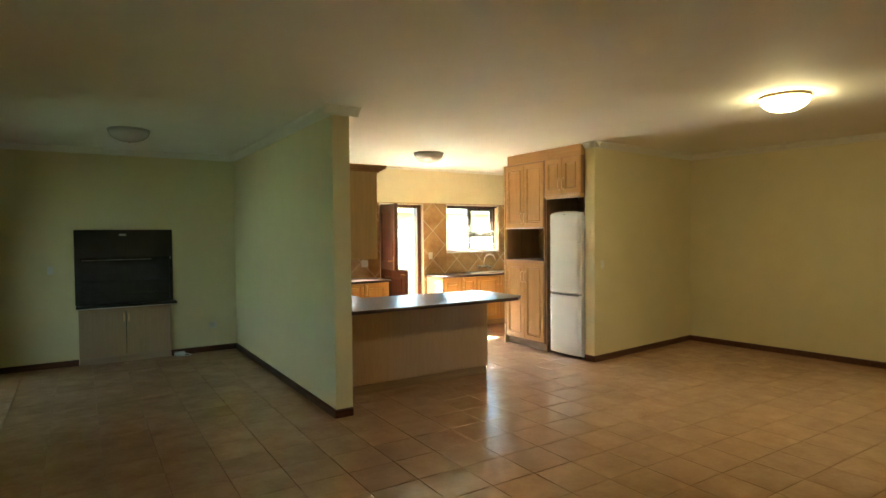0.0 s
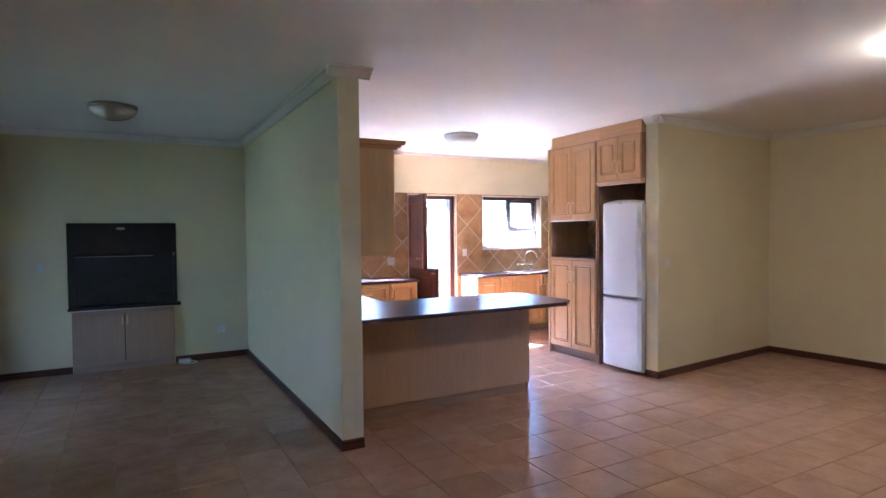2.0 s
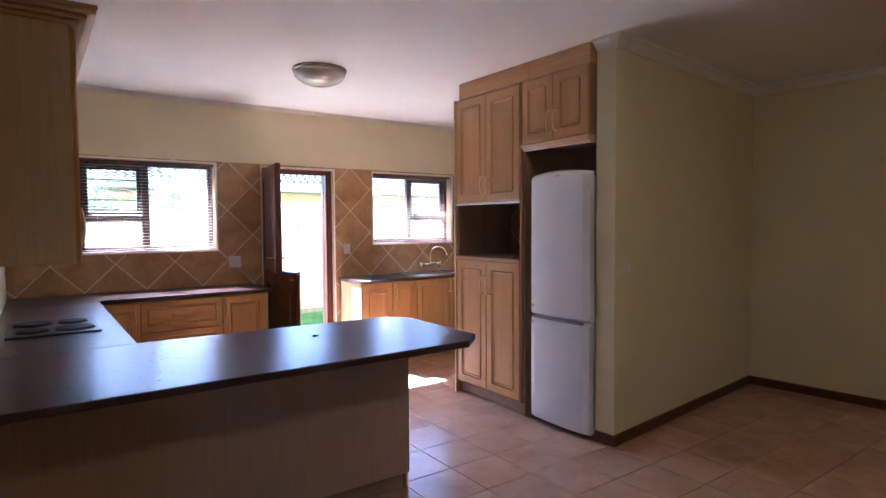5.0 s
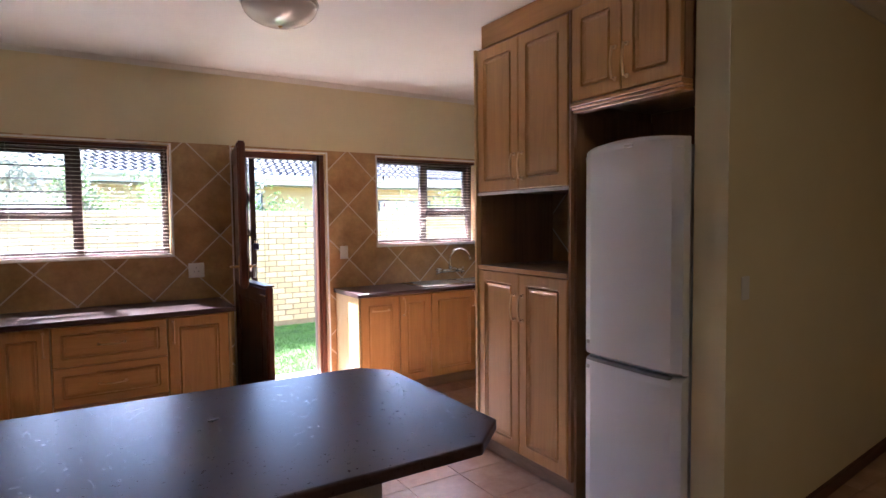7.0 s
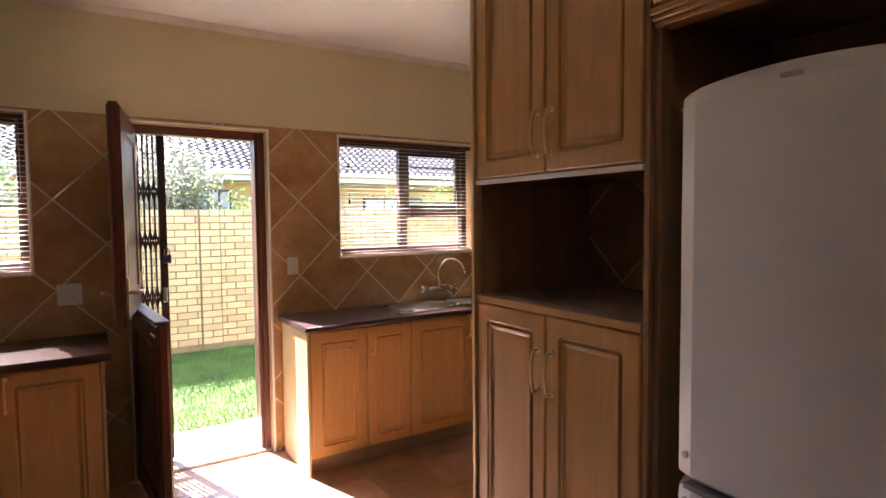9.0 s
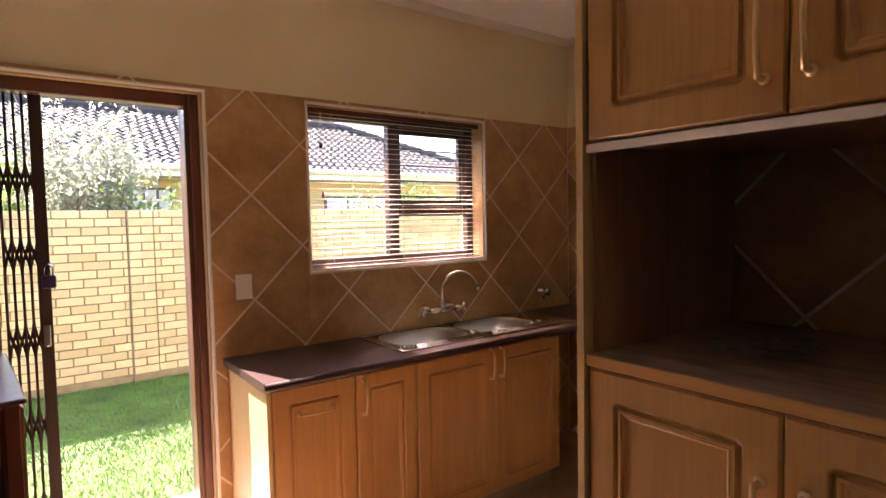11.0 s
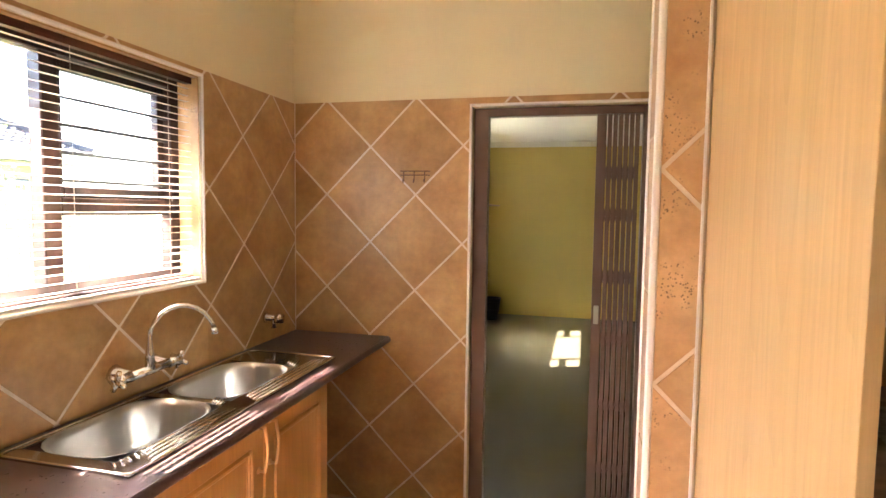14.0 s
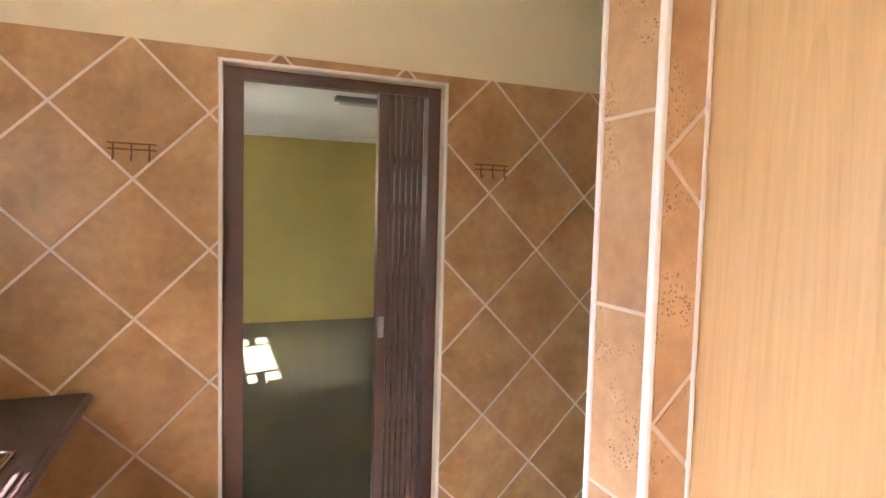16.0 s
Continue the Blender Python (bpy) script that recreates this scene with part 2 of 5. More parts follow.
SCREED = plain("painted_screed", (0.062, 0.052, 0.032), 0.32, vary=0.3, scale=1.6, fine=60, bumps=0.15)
GARPAINT = plain("garage_paint", (0.52, 0.395, 0.11), 0.62, vary=0.05, scale=1.5, fine=240, bumps=0.2)
CURT = wood("curtain_pole_wood", (0.20, 0.10, 0.05), (0.32, 0.18, 0.09), 0.4, "y")
WORN = plain("worn_shelf_laminate", (0.33, 0.225, 0.165), 0.45, vary=0.5, scale=9, bumps=0.3, stretch=(3, 0.6, 1))
PAPER = plain("crumpled_leaflet", (0.36, 0.32, 0.31), 0.6, vary=0.5, scale=30)
lit, ln, ll, lb = principled("lit_opal_glass", 0.2)
lb.inputs["Base Color"].default_value = (0.9, 0.8, 0.6, 1)
lb.inputs["Emission Color"].default_value = (1.0, 0.72, 0.36, 1)
lb.inputs["Emission Strength"].default_value = 1.6
LIT = lit

# ---- mesh helpers ----
ORIGIN = {}


def thing(name, base, label, category, group="", kind="", rz=0.0):
    ob = new(name)
    ob.matrix_basis = pose(*base, 0, 0, rz)
    ob.empty_display_size = 0.1
    ORIGIN[ob.name] = Vector(base)
    return tagged(ob, label, category, group, kind)


def part(name, bm, material, parent=None, label="", local=False, smooth=False):
    """Links a bmesh as one mesh object, under a thing or a part; its points are in the world unless local."""
    me = bpy.data.meshes.new(name)
    if parent is not None and not local:
        bm.transform(Matrix.Translation(-ORIGIN.get(parent.name, Vector())))
    bmesh.ops.recalc_face_normals(bm, faces=bm.faces)
    bm.to_mesh(me)
    bm.free()
    me.materials.append(material)
    if smooth:
        for p in me.polygons:
            p.use_smooth = True
    ob = new(name, me)
    if parent is not None:
        ob.parent = parent
        ORIGIN[ob.name] = ORIGIN.get(parent.name, Vector())
    if label:
        ob["label"] = label
    return ob


def bx(bm, x0, x1, y0, y1, z0, z1, bev=0.0, seg=1):
    t = bmesh.new() if bev else bm
    vs = [t.verts.new((x, y, z)) for x in (x0, x1) for y in (y0, y1) for z in (z0, z1)]
    for f in ((0, 1, 3, 2), (4, 6, 7, 5), (0, 4, 5, 1), (2, 3, 7, 6), (0, 2, 6, 4), (1, 5, 7, 3)):
        t.faces.new([vs[i] for i in f])
    if bev:
        bmesh.ops.recalc_face_normals(t, faces=t.faces)
        bmesh.ops.bevel(t, geom=list(t.edges), offset=bev, segments=seg, affect="EDGES", profile=0.5)
        pour(bm, t)
    return bm


def pour(bm, t, m=None):
    me = bpy.data.meshes.new("tmp")
    t.to_mesh(me)
    t.free()
    if m is not None:
        me.transform(m)
    bm.from_mesh(me)
    bpy.data.meshes.remove(me)


def box(x0, x1, y0, y1, z0, z1, bev=0.0, seg=1):
    return bx(bmesh.new(), x0, x1, y0, y1, z0, z1, bev, seg)


def tube(bm, pts, r, seg=10, caps=True):
    pts = [Vector(p) for p in pts]
    rings = []
    for i, p in enumerate(pts):
        d = (pts[min(i + 1, len(pts) - 1)] - pts[max(i - 1, 0)]).normalized()
        up = Vector((0, 0, 1)) if abs(d.z) < 0.9 else Vector((1, 0, 0))
        a = d.cross(up).normalized()
        b = d.cross(a)
        rr = r[i] if isinstance(r, (list, tuple)) else r
        rings.append([bm.verts.new(p + (a * math.cos(k * 2 * math.pi / seg) + b * math.sin(k * 2 * math.pi / seg)) * rr) for k in range(seg)])
    for q, s in zip(rings, rings[1:]):
        for k in range(seg):
            bm.faces.new((q[k], q[(k + 1) % seg], s[(k + 1) % seg], s[k]))
    if caps:
        bm.faces.new(rings[0])
        bm.faces.new(rings[-1][::-1])
    return bm


def lathe(bm, prof, c, seg=32):
    """Turns (radius, height) pairs round an upright axis through c."""
    rings = [[bm.verts.new((c[0] + r * math.cos(k * 2 * math.pi / seg), c[1] + r * math.sin(k * 2 * math.pi / seg), c[2] + h)) for k in range(seg)] for r, h in prof]
    for q, s in zip(rings, rings[1:]):
        for k in range(seg):
            bm.faces.new((q[k], q[(k + 1) % seg], s[(k + 1) % seg], s[k]))
    bm.faces.new(rings[0])
    bm.faces.new(rings[-1])
    return bm


def prism(bm, poly, z0, z1, bev=0.0):
    t = bmesh.new()
    a = [t.verts.new((x, y, z0)) for x, y in poly]
    b = [t.verts.new((x, y, z1)) for x, y in poly]
    t.faces.new(a[::-1])
    t.faces.new(b)
    k = len(poly)
    for i in range(k):
        t.faces.new((a[i], a[(i + 1) % k], b[(i + 1) % k], b[i]))
    if bev:
        bmesh.ops.bevel(t, geom=list(t.edges), offset=bev, segments=2, affect="EDGES", profile=0.5)
    pour(bm, t)
    return bm


def wall_mesh(axis, c0, c1, u0, u1, z0, z1, holes=()):
    """An upright slab from c0 to c1 across, with openings (u0, u1, z0, z1) cut right through. axis: the way it runs."""
    us = sorted({u0, u1, *(h[0] for h in holes), *(h[1] for h in holes)})
    zs = sorted({z0, z1, *(h[2] for h in holes), *(h[3] for h in holes)})
    bm = bmesh.new()
    put = (lambda u, c, z: (u, c, z)) if axis == "x" else (lambda u, c, z: (c, u, z))

    def full(i, j):
        if not (0 <= i < len(us) - 1 and 0 <= j < len(zs) - 1):
            return False
        u, z = (us[i] + us[i + 1]) / 2, (zs[j] + zs[j + 1]) / 2
        return not any(h[0] < u < h[1] and h[2] < z < h[3] for h in holes)

    def quad(*p):
        bm.faces.new([bm.verts.new(put(*q)) for q in p])
    for i in range(len(us) - 1):
        for j in range(len(zs) - 1):
            if not full(i, j):
                continue
            a, b, c, d = us[i], us[i + 1], zs[j], zs[j + 1]
            for cc in (c0, c1):
                quad((a, cc, c), (b, cc, c), (b, cc, d), (a, cc, d))
            if not full(i - 1, j):
                quad((a, c0, c), (a, c1, c), (a, c1, d), (a, c0, d))
            if not full(i + 1, j):
                quad((b, c0, c), (b, c1, c), (b, c1, d), (b, c0, d))
            if not full(i, j - 1):
                quad((a, c0, c), (b, c0, c), (b, c1, c), (a, c1, c))
            if not full(i, j + 1):
                quad((a, c0, d), (b, c0, d), (b, c1, d), (a, c1, d))
    bmesh.ops.remove_doubles(bm, verts=bm.verts, dist=1e-5)
    return bm


def structure(name, bm, material, label, category, smooth=False):
    return tagged(part(name, bm, material, None, smooth=smooth), label, category, kind="structure")


# faces of furniture: u to the right, v up, w out of the face
def facing(way, u, v, w):
    """The pose of a front whose lower left corner lies at (u, v) in a plane at w."""
    if way == "-y":
        return Matrix(((1, 0, 0, u), (0, 0, -1, w), (0, 1, 0, v), (0, 0, 0, 1)))
    if way == "-x":
        return Matrix(((0, 0, -1, w), (-1, 0, 0, u), (0, 1, 0, v), (0, 0, 0, 1)))
    return Matrix(((0, 0, 1, w), (1, 0, 0, u), (0, 1, 0, v), (0, 0, 0, 1)))


def framed_panel(w, h, rail=0.062):
    """A routed door: bevelled edge, a groove and a raised field."""
    prof = [(0.0, 0.0), (0.0, 0.013), (0.005, 0.018), (rail, 0.018), (rail + 0.002, 0.0165), (rail + 0.006, 0.008), (rail + 0.011, 0.008), (rail + 0.015, 0.0175), (rail + 0.020, 0.018), (rail + 0.023, 0.0135), (rail + 0.027, 0.0135), (rail + 0.031, 0.011)]
    bm = bmesh.new()
    rings = []
    for s, d in prof:
        s = min(s, min(w, h) / 2 - 0.004)
        c = max(0.0, 0.010 - max(0.0, s - rail - 0.006) * 0.9) if s > rail * 0.9 else 0.0
        if c > 0.0005:
            p = [(s + c, s), (w - s - c, s), (w - s, s + c), (w - s, h - s - c), (w - s - c, h - s), (s + c, h - s), (s, h - s - c), (s, s + c)]
        else:
            p = [(s, s), (w - s, s), (w - s, s), (w - s, h - s), (w - s, h - s), (s, h - s), (s, h - s), (s, s)]
        rings.append([bm.verts.new((x, y, d)) for x, y in p])
    for a, b in zip(rings, rings[1:]):
        for k in range(8):
            bm.faces.new((a[k], a[(k + 1) % 8], b[(k + 1) % 8], b[k]))
    bm.faces.new(rings[-1])
    bmesh.ops.remove_doubles(bm, verts=bm.verts, dist=1e-5)
    return bm


def bow_handle(length=0.145, rise=0.034, r=0.0056):
    """A bow handle along v, standing on two feet."""
    bm = bmesh.new()
    pts = [(0, 0, 0)] + [(0, length * k / 8 * 1.0, rise * (0.72 + 0.28 * math.sin(math.pi * k / 8))) for k in range(9)] + [(0, length, 0)]
    tube(bm, pts, [r * 1.25, r * 1.1] + [r] * 7 + [r * 1.1, r * 1.25], 8)
    for y in (0, length):
        tube(bm, [(0, y, 0), (0, y, 0.003), (0, y, 0.007)], [r * 2.0, r * 1.9, r * 1.2], 10)
    return bm


def front(parent, way, u, v, w, width, height, material=None, handle=None, rail=0.062, name="door"):
    """A cabinet front with its handle: 'l', 'r' (upright, near that edge), 'c' (level, in the middle), 't' (level, at the top)."""
    m = facing(way, u, v, w)
    bm = framed_panel(width, height, rail)
    bm.transform(m)
    d = part(name, bm, material or OAK, parent)
    if handle:
        hb = bow_handle()
        kind, pos = handle
        if kind in "lr":
            hb.transform(Matrix.Translation((0.033 if kind == "l" else width - 0.033, pos, 0.018)))
        else:
            hb.transform(Matrix.Translation((width / 2 + 0.0725, pos, 0.018)) @ pose(0, 0, 0, 0, 0, 90))
        hb.transform(m)
        part("handle", hb, HANDLE, d, "brass-coloured bow handle", smooth=True)
    return d

# ---- the large structure ----
XW, XE, YS, YN, H = -0.10, 8.05, -2.2, 8.335, 2.70
WIN1 = (3.26, 4.405, 1.25, 2.09)
WIN2 = (6.145, 7.28, 1.262, 2.085)
DOOR = (4.86, 5.655, 0.0, 2.085)
GWIN = (10.50, 12.36, 1.36, 1.99)
TDOOR = (6.50, 7.362, 0.0, 2.07)
SLIDE = (5.90, 7.76, 0.0, 2.12)
GX = 13.75
# unseen opening, added so that garden light fills the living room
FILL_WIN = (2.05, 2.75, 0.85, 2.10)
structure("wall_north", wall_mesh("x", YN, YN + 0.22, XW - 0.22, GX + 0.2, 0, H, [WIN1, WIN2, DOOR, GWIN]), PAINT, "cream painted outer wall with kitchen windows and back door", "wall")
structure("wall_west", wall_mesh("y", XW - 0.22, XW, YS, YN, 0, H, [SLIDE, FILL_WIN]), PAINT, "cream painted wall with a gated sliding door", "wall")
structure("wall_south", wall_mesh("x", YS - 0.22, YS, XW - 0.22, GX + 0.2, 0, H), PAINT, "plain cream painted wall closing the living room", "wall")
structure("wall_east", wall_mesh("y", XE, XE + 0.2, 5.15, YN, 0, H, [TDOOR]), PAINT, "cream painted wall with a gated doorway to the garage", "wall")
PX0, PX1, PY = 2.585, 2.742, 4.63
structure("wall_partition", wall_mesh("y", PX0, PX1, PY, YN, 0, H), PAINT, "cream painted partition between braai area and kitchen", "wall")
SKEW = pose(6.05, 4.86, 0, 0, 0, 5.5)
bm = wall_mesh("x", 0, 0.145, 0, 2.40, 0, H)
bm.transform(SKEW)
structure("wall_stub", bm, PAINT, "cream painted wall beside the fridge", "wall")
bm = wall_mesh("y", 2.25, 2.45, -7.6, 0.0, 0, H)
bm.transform(SKEW)
structure("wall_living_east", bm, PAINT, "plain cream painted living room wall", "wall")
structure("wall_cupboard", wall_mesh("y", 6.62, 6.775, 5.10, 6.645, 0, H), PAINT, "cream painted wall behind the kitchen cupboards", "wall")
structure("wall_garage_south", wall_mesh("x", 3.9, 4.1, 8.6, GX + 0.2, 0, H), GARPAINT, "yellow painted garage side wall", "wall")
structure("wall_garage_east", wall_mesh("y", GX, GX + 0.2, YS, YN, 0, H), GARPAINT, "yellow painted far garage wall", "wall")
structure("ceiling", box(XW - 0.22, 9.4, YS - 0.22, YN + 0.22, H, H + 0.12), CEIL, "white painted plaster ceiling", "ceiling")
structure("ceiling_garage", bx(box(XE + 0.1, GX + 0.2, 5.2, YN, 2.56, H - 0.002), 8.68, GX + 0.2, 3.9, 5.2, 2.56, H - 0.002), CEIL, "white painted garage ceiling", "ceiling")
structure("wall_lining_garage", wall_mesh("x", YN - 0.012, YN, XE + 0.2, GX, 0, 2.56, [GWIN]), GARPAINT, "yellow painted garage side wall", "wall")
floor = structure("floor", box(XW - 0.22, 9.4, YS - 0.22, YN + 0.22, -0.14, -0.008), FGROUT, "terracotta coloured ceramic tiled floor", "floor")
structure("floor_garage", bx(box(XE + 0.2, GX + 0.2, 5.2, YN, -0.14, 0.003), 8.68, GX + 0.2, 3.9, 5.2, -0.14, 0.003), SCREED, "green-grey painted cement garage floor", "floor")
structure("door_sill", box(DOOR[0], DOOR[1], YN + 0.03, YN + 0.30, -0.02, 0.012, 0.004), PAVE, "pale tiled doorstep at the back door", "sill")
structure("garage_threshold", box(XE, XE + 0.2, TDOOR[0], TDOOR[1], -0.02, 0.004), SCREED, "painted cement threshold under the sliding gate", "sill")


def run_along(name, pts, prof, material, label, category):
    """Sweeps a profile (out, up) along level walls; each leg: start, end, the way out of the wall."""
    bm = bmesh.new()
    for (ax, ay), (bx_, by_), (ox, oy) in pts:
        a = [bm.verts.new((ax + ox * o, ay + oy * o, z)) for o, z in prof]
        b = [bm.verts.new((bx_ + ox * o, by_ + oy * o, z)) for o, z in prof]
        k = len(prof)
        for i in range(k):
            bm.faces.new((a[i], a[(i + 1) % k], b[(i + 1) % k], b[i]))
        bm.faces.new(a)
        bm.faces.new(b[::-1])
    return structure(name, bm, material, label, category)


def skewed(ax, ay, bx_, by_, ox, oy):
    """A leg along the walls that stand a little out of square."""
    a, b, o = SKEW @ Vector((ax, ay, 0)), SKEW @ Vector((bx_, by_, 0)), SKEW.to_3x3() @ Vector((ox, oy, 0))
    return (a.x, a.y), (b.x, b.y), (o.x, o.y)


SK = [(-0.001, 0), (0.014, 0), (0.014, 0.062), (0.009, 0.072), (-0.001, 0.074)]
CN = [(-0.001, H - 0.072), (0.012, H - 0.072), (0.016, H - 0.062), (0.03, H - 0.05), (0.055, H - 0.024), (0.078, H - 0.016), (0.082, H - 0.001), (-0.001, H - 0.001)]
LEGS = [((XW, YS), (XW, SLIDE[0]), (1, 0)), ((XW, SLIDE[1]), (XW, YN), (1, 0)), ((XW, YN), (0.70, YN), (0, -1)), ((1.74, YN), (PX0, YN), (0, -1)),
        ((PX0, PY), (PX0, YN), (-1, 0)), ((PX0 - 0.014, PY), (PX1 + 0.0, PY), (0, -1)), skewed(-0.014, 0, 2.25, 0, 0, -1), skewed(0, 0, 0, 0.14, -1, 0), skewed(2.25, -7.2, 2.25, 0, -1, 0), ((XW, YS), (XE, YS), (0, 1))]
run_along("baseboard", LEGS, SK, SKIRT, "dark mahogany stained wooden skirting", "skirting")
CLEGS = [((XW, YS), (XW, YN), (1, 0)), ((XW, YN), (PX0, YN), (0, -1)), ((PX0, PY), (PX0, YN), (-1, 0)), ((PX0 - 0.08, PY), (PX1 + 0.08, PY), (0, -1)), skewed(2.25, 0, 2.25, -7.2, -1, 0), skewed(-0.08, 0, 2.25, 0, 0, -1), skewed(0, -0.08, 0, 0.14, -1, 0), ((XW, YS), (XE, YS), (0, 1))]
run_along("cornice", CLEGS, CN, CORN, "white coved plaster cornice", "cornice")
CK = [(o * 0.5, H - (H - z) * 0.5) for o, z in CN]
run_along("cornice_kitchen", [((PX1, PY), (PX1, YN), (1, 0)), ((PX1, YN), (XE, YN), (0, -1)), ((XE, YN), (XE, 5.2), (-1, 0))], CK, CORN, "small white kitchen cornice", "cornice")
GC = [(o, z - H + 2.56) for o, z in CN]
run_along("cornice_garage", [((GX, YS), (GX, YN), (-1, 0)), ((XE + 0.2, YN - 0.012), (GX, YN - 0.012), (0, -1))], GC, CORN, "white garage ceiling cornice", "cornice")

# ---- outdoors ----
G0 = -0.12
structure("ground", box(-60, 80, YN + 0.22, 160, G0 - 0.3, G0), SOIL, "green lawn ground reaching to the distance", "ground")
structure("ground_west", box(-80, XW - 0.22, -80, YN + 0.22, G0 - 0.3, G0), SOIL, "green garden ground", "ground")
structure("ground_south", box(XW - 0.22, 80, -80, YS - 0.22, G0 - 0.3, G0), SOIL, "green garden ground", "ground")
structure("eave", bx(box(-2.4, 16.0, YN + 0.22, YN + 0.59, 2.46, 2.50), -2.4, 16.0, YN + 0.59, YN + 0.62, 2.40, 2.58), FASCIA, "pale boxed roof eave over the back wall", "eave")
structure("backstep", box(4.6, 6.0, YN + 0.22, YN + 0.75, G0, -0.01, 0.01), PAVE, "pale paved step outside the back door", "step")


# added slab, out of view: keeps sun and sky off the sliding door
structure("patio_sun_blocker", box(-4.9, XW - 0.22, 1.5, YN + 2.2, 2.42, 2.6), PATIO_HELPER, "unseen dark slab added to block sun and sky on the west side", "roof")


# added floor, out of view: its grey sets the bounce into the room
structure("patio_bounce_floor", box(-4.9, XW - 0.22, 1.5, YN + 0.2, G0, -0.02), PATIO_HELPER, "unseen dark floor added to tone down green bounce", "paving")


def hedge():
    """A dense hedge, out of view, added to screen and tint the light from the west."""
    rnd = random.Random(12)
    vs, fs = [], []
    for _ in range(26000):
        c = Vector((-5.2 + rnd.gauss(0, 0.25), rnd.uniform(0.5, 11.5), rnd.uniform(G0, 4.2)))
        d = Vector((rnd.gauss(0, 1), rnd.gauss(0, 1), rnd.gauss(0, 1))).normalized()
        s = d.cross(Vector((rnd.gauss(0, 1), rnd.gauss(0, 1), rnd.gauss(0, 1)))).normalized()
        k = len(vs)
        L, W = rnd.uniform(0.08, 0.16), rnd.uniform(0.03, 0.05)
        vs += [tuple(c), tuple(c + d * L * 0.5 + s * W), tuple(c + d * L), tuple(c + d * L * 0.5 - s * W)]
        fs.append((k, k + 1, k + 2, k + 3))
    me = bpy.data.meshes.new("hedge")
    me.from_pydata(vs, [], fs)
    me.materials.append(LEAFH)
    tagged(new("hedge", me), "unseen green hedge added to screen the west light", "hedge", kind="stuff")


hedge()


def lawn():
    rnd = random.Random(4)
    vs, fs = [], []
    for _ in range(70000):
        x, y = rnd.uniform(3.8, 8.2), rnd.uniform(YN + 0.75, 12.25)
        a, hgt, wd = rnd.uniform(0, 6.28), rnd.uniform(0.015, 0.04), rnd.uniform(0.0018, 0.0036)
        dx, dy = math.cos(a) * wd, math.sin(a) * wd
        k = len(vs)
        lx, ly = rnd.uniform(-0.02, 0.02), rnd.uniform(-0.02, 0.02)
        vs += [(x - dx, y - dy, G0), (x + dx, y + dy, G0), (x + lx, y + ly, G0 + hgt)]
        fs.append((k, k + 1, k + 2))
    me = bpy.data.meshes.new("grass")
    me.from_pydata(vs, [], fs)
    me.materials.append(GRASS)
    tagged(new("grass", me), "short green lawn grass blades", "grass", kind="stuff")


lawn()


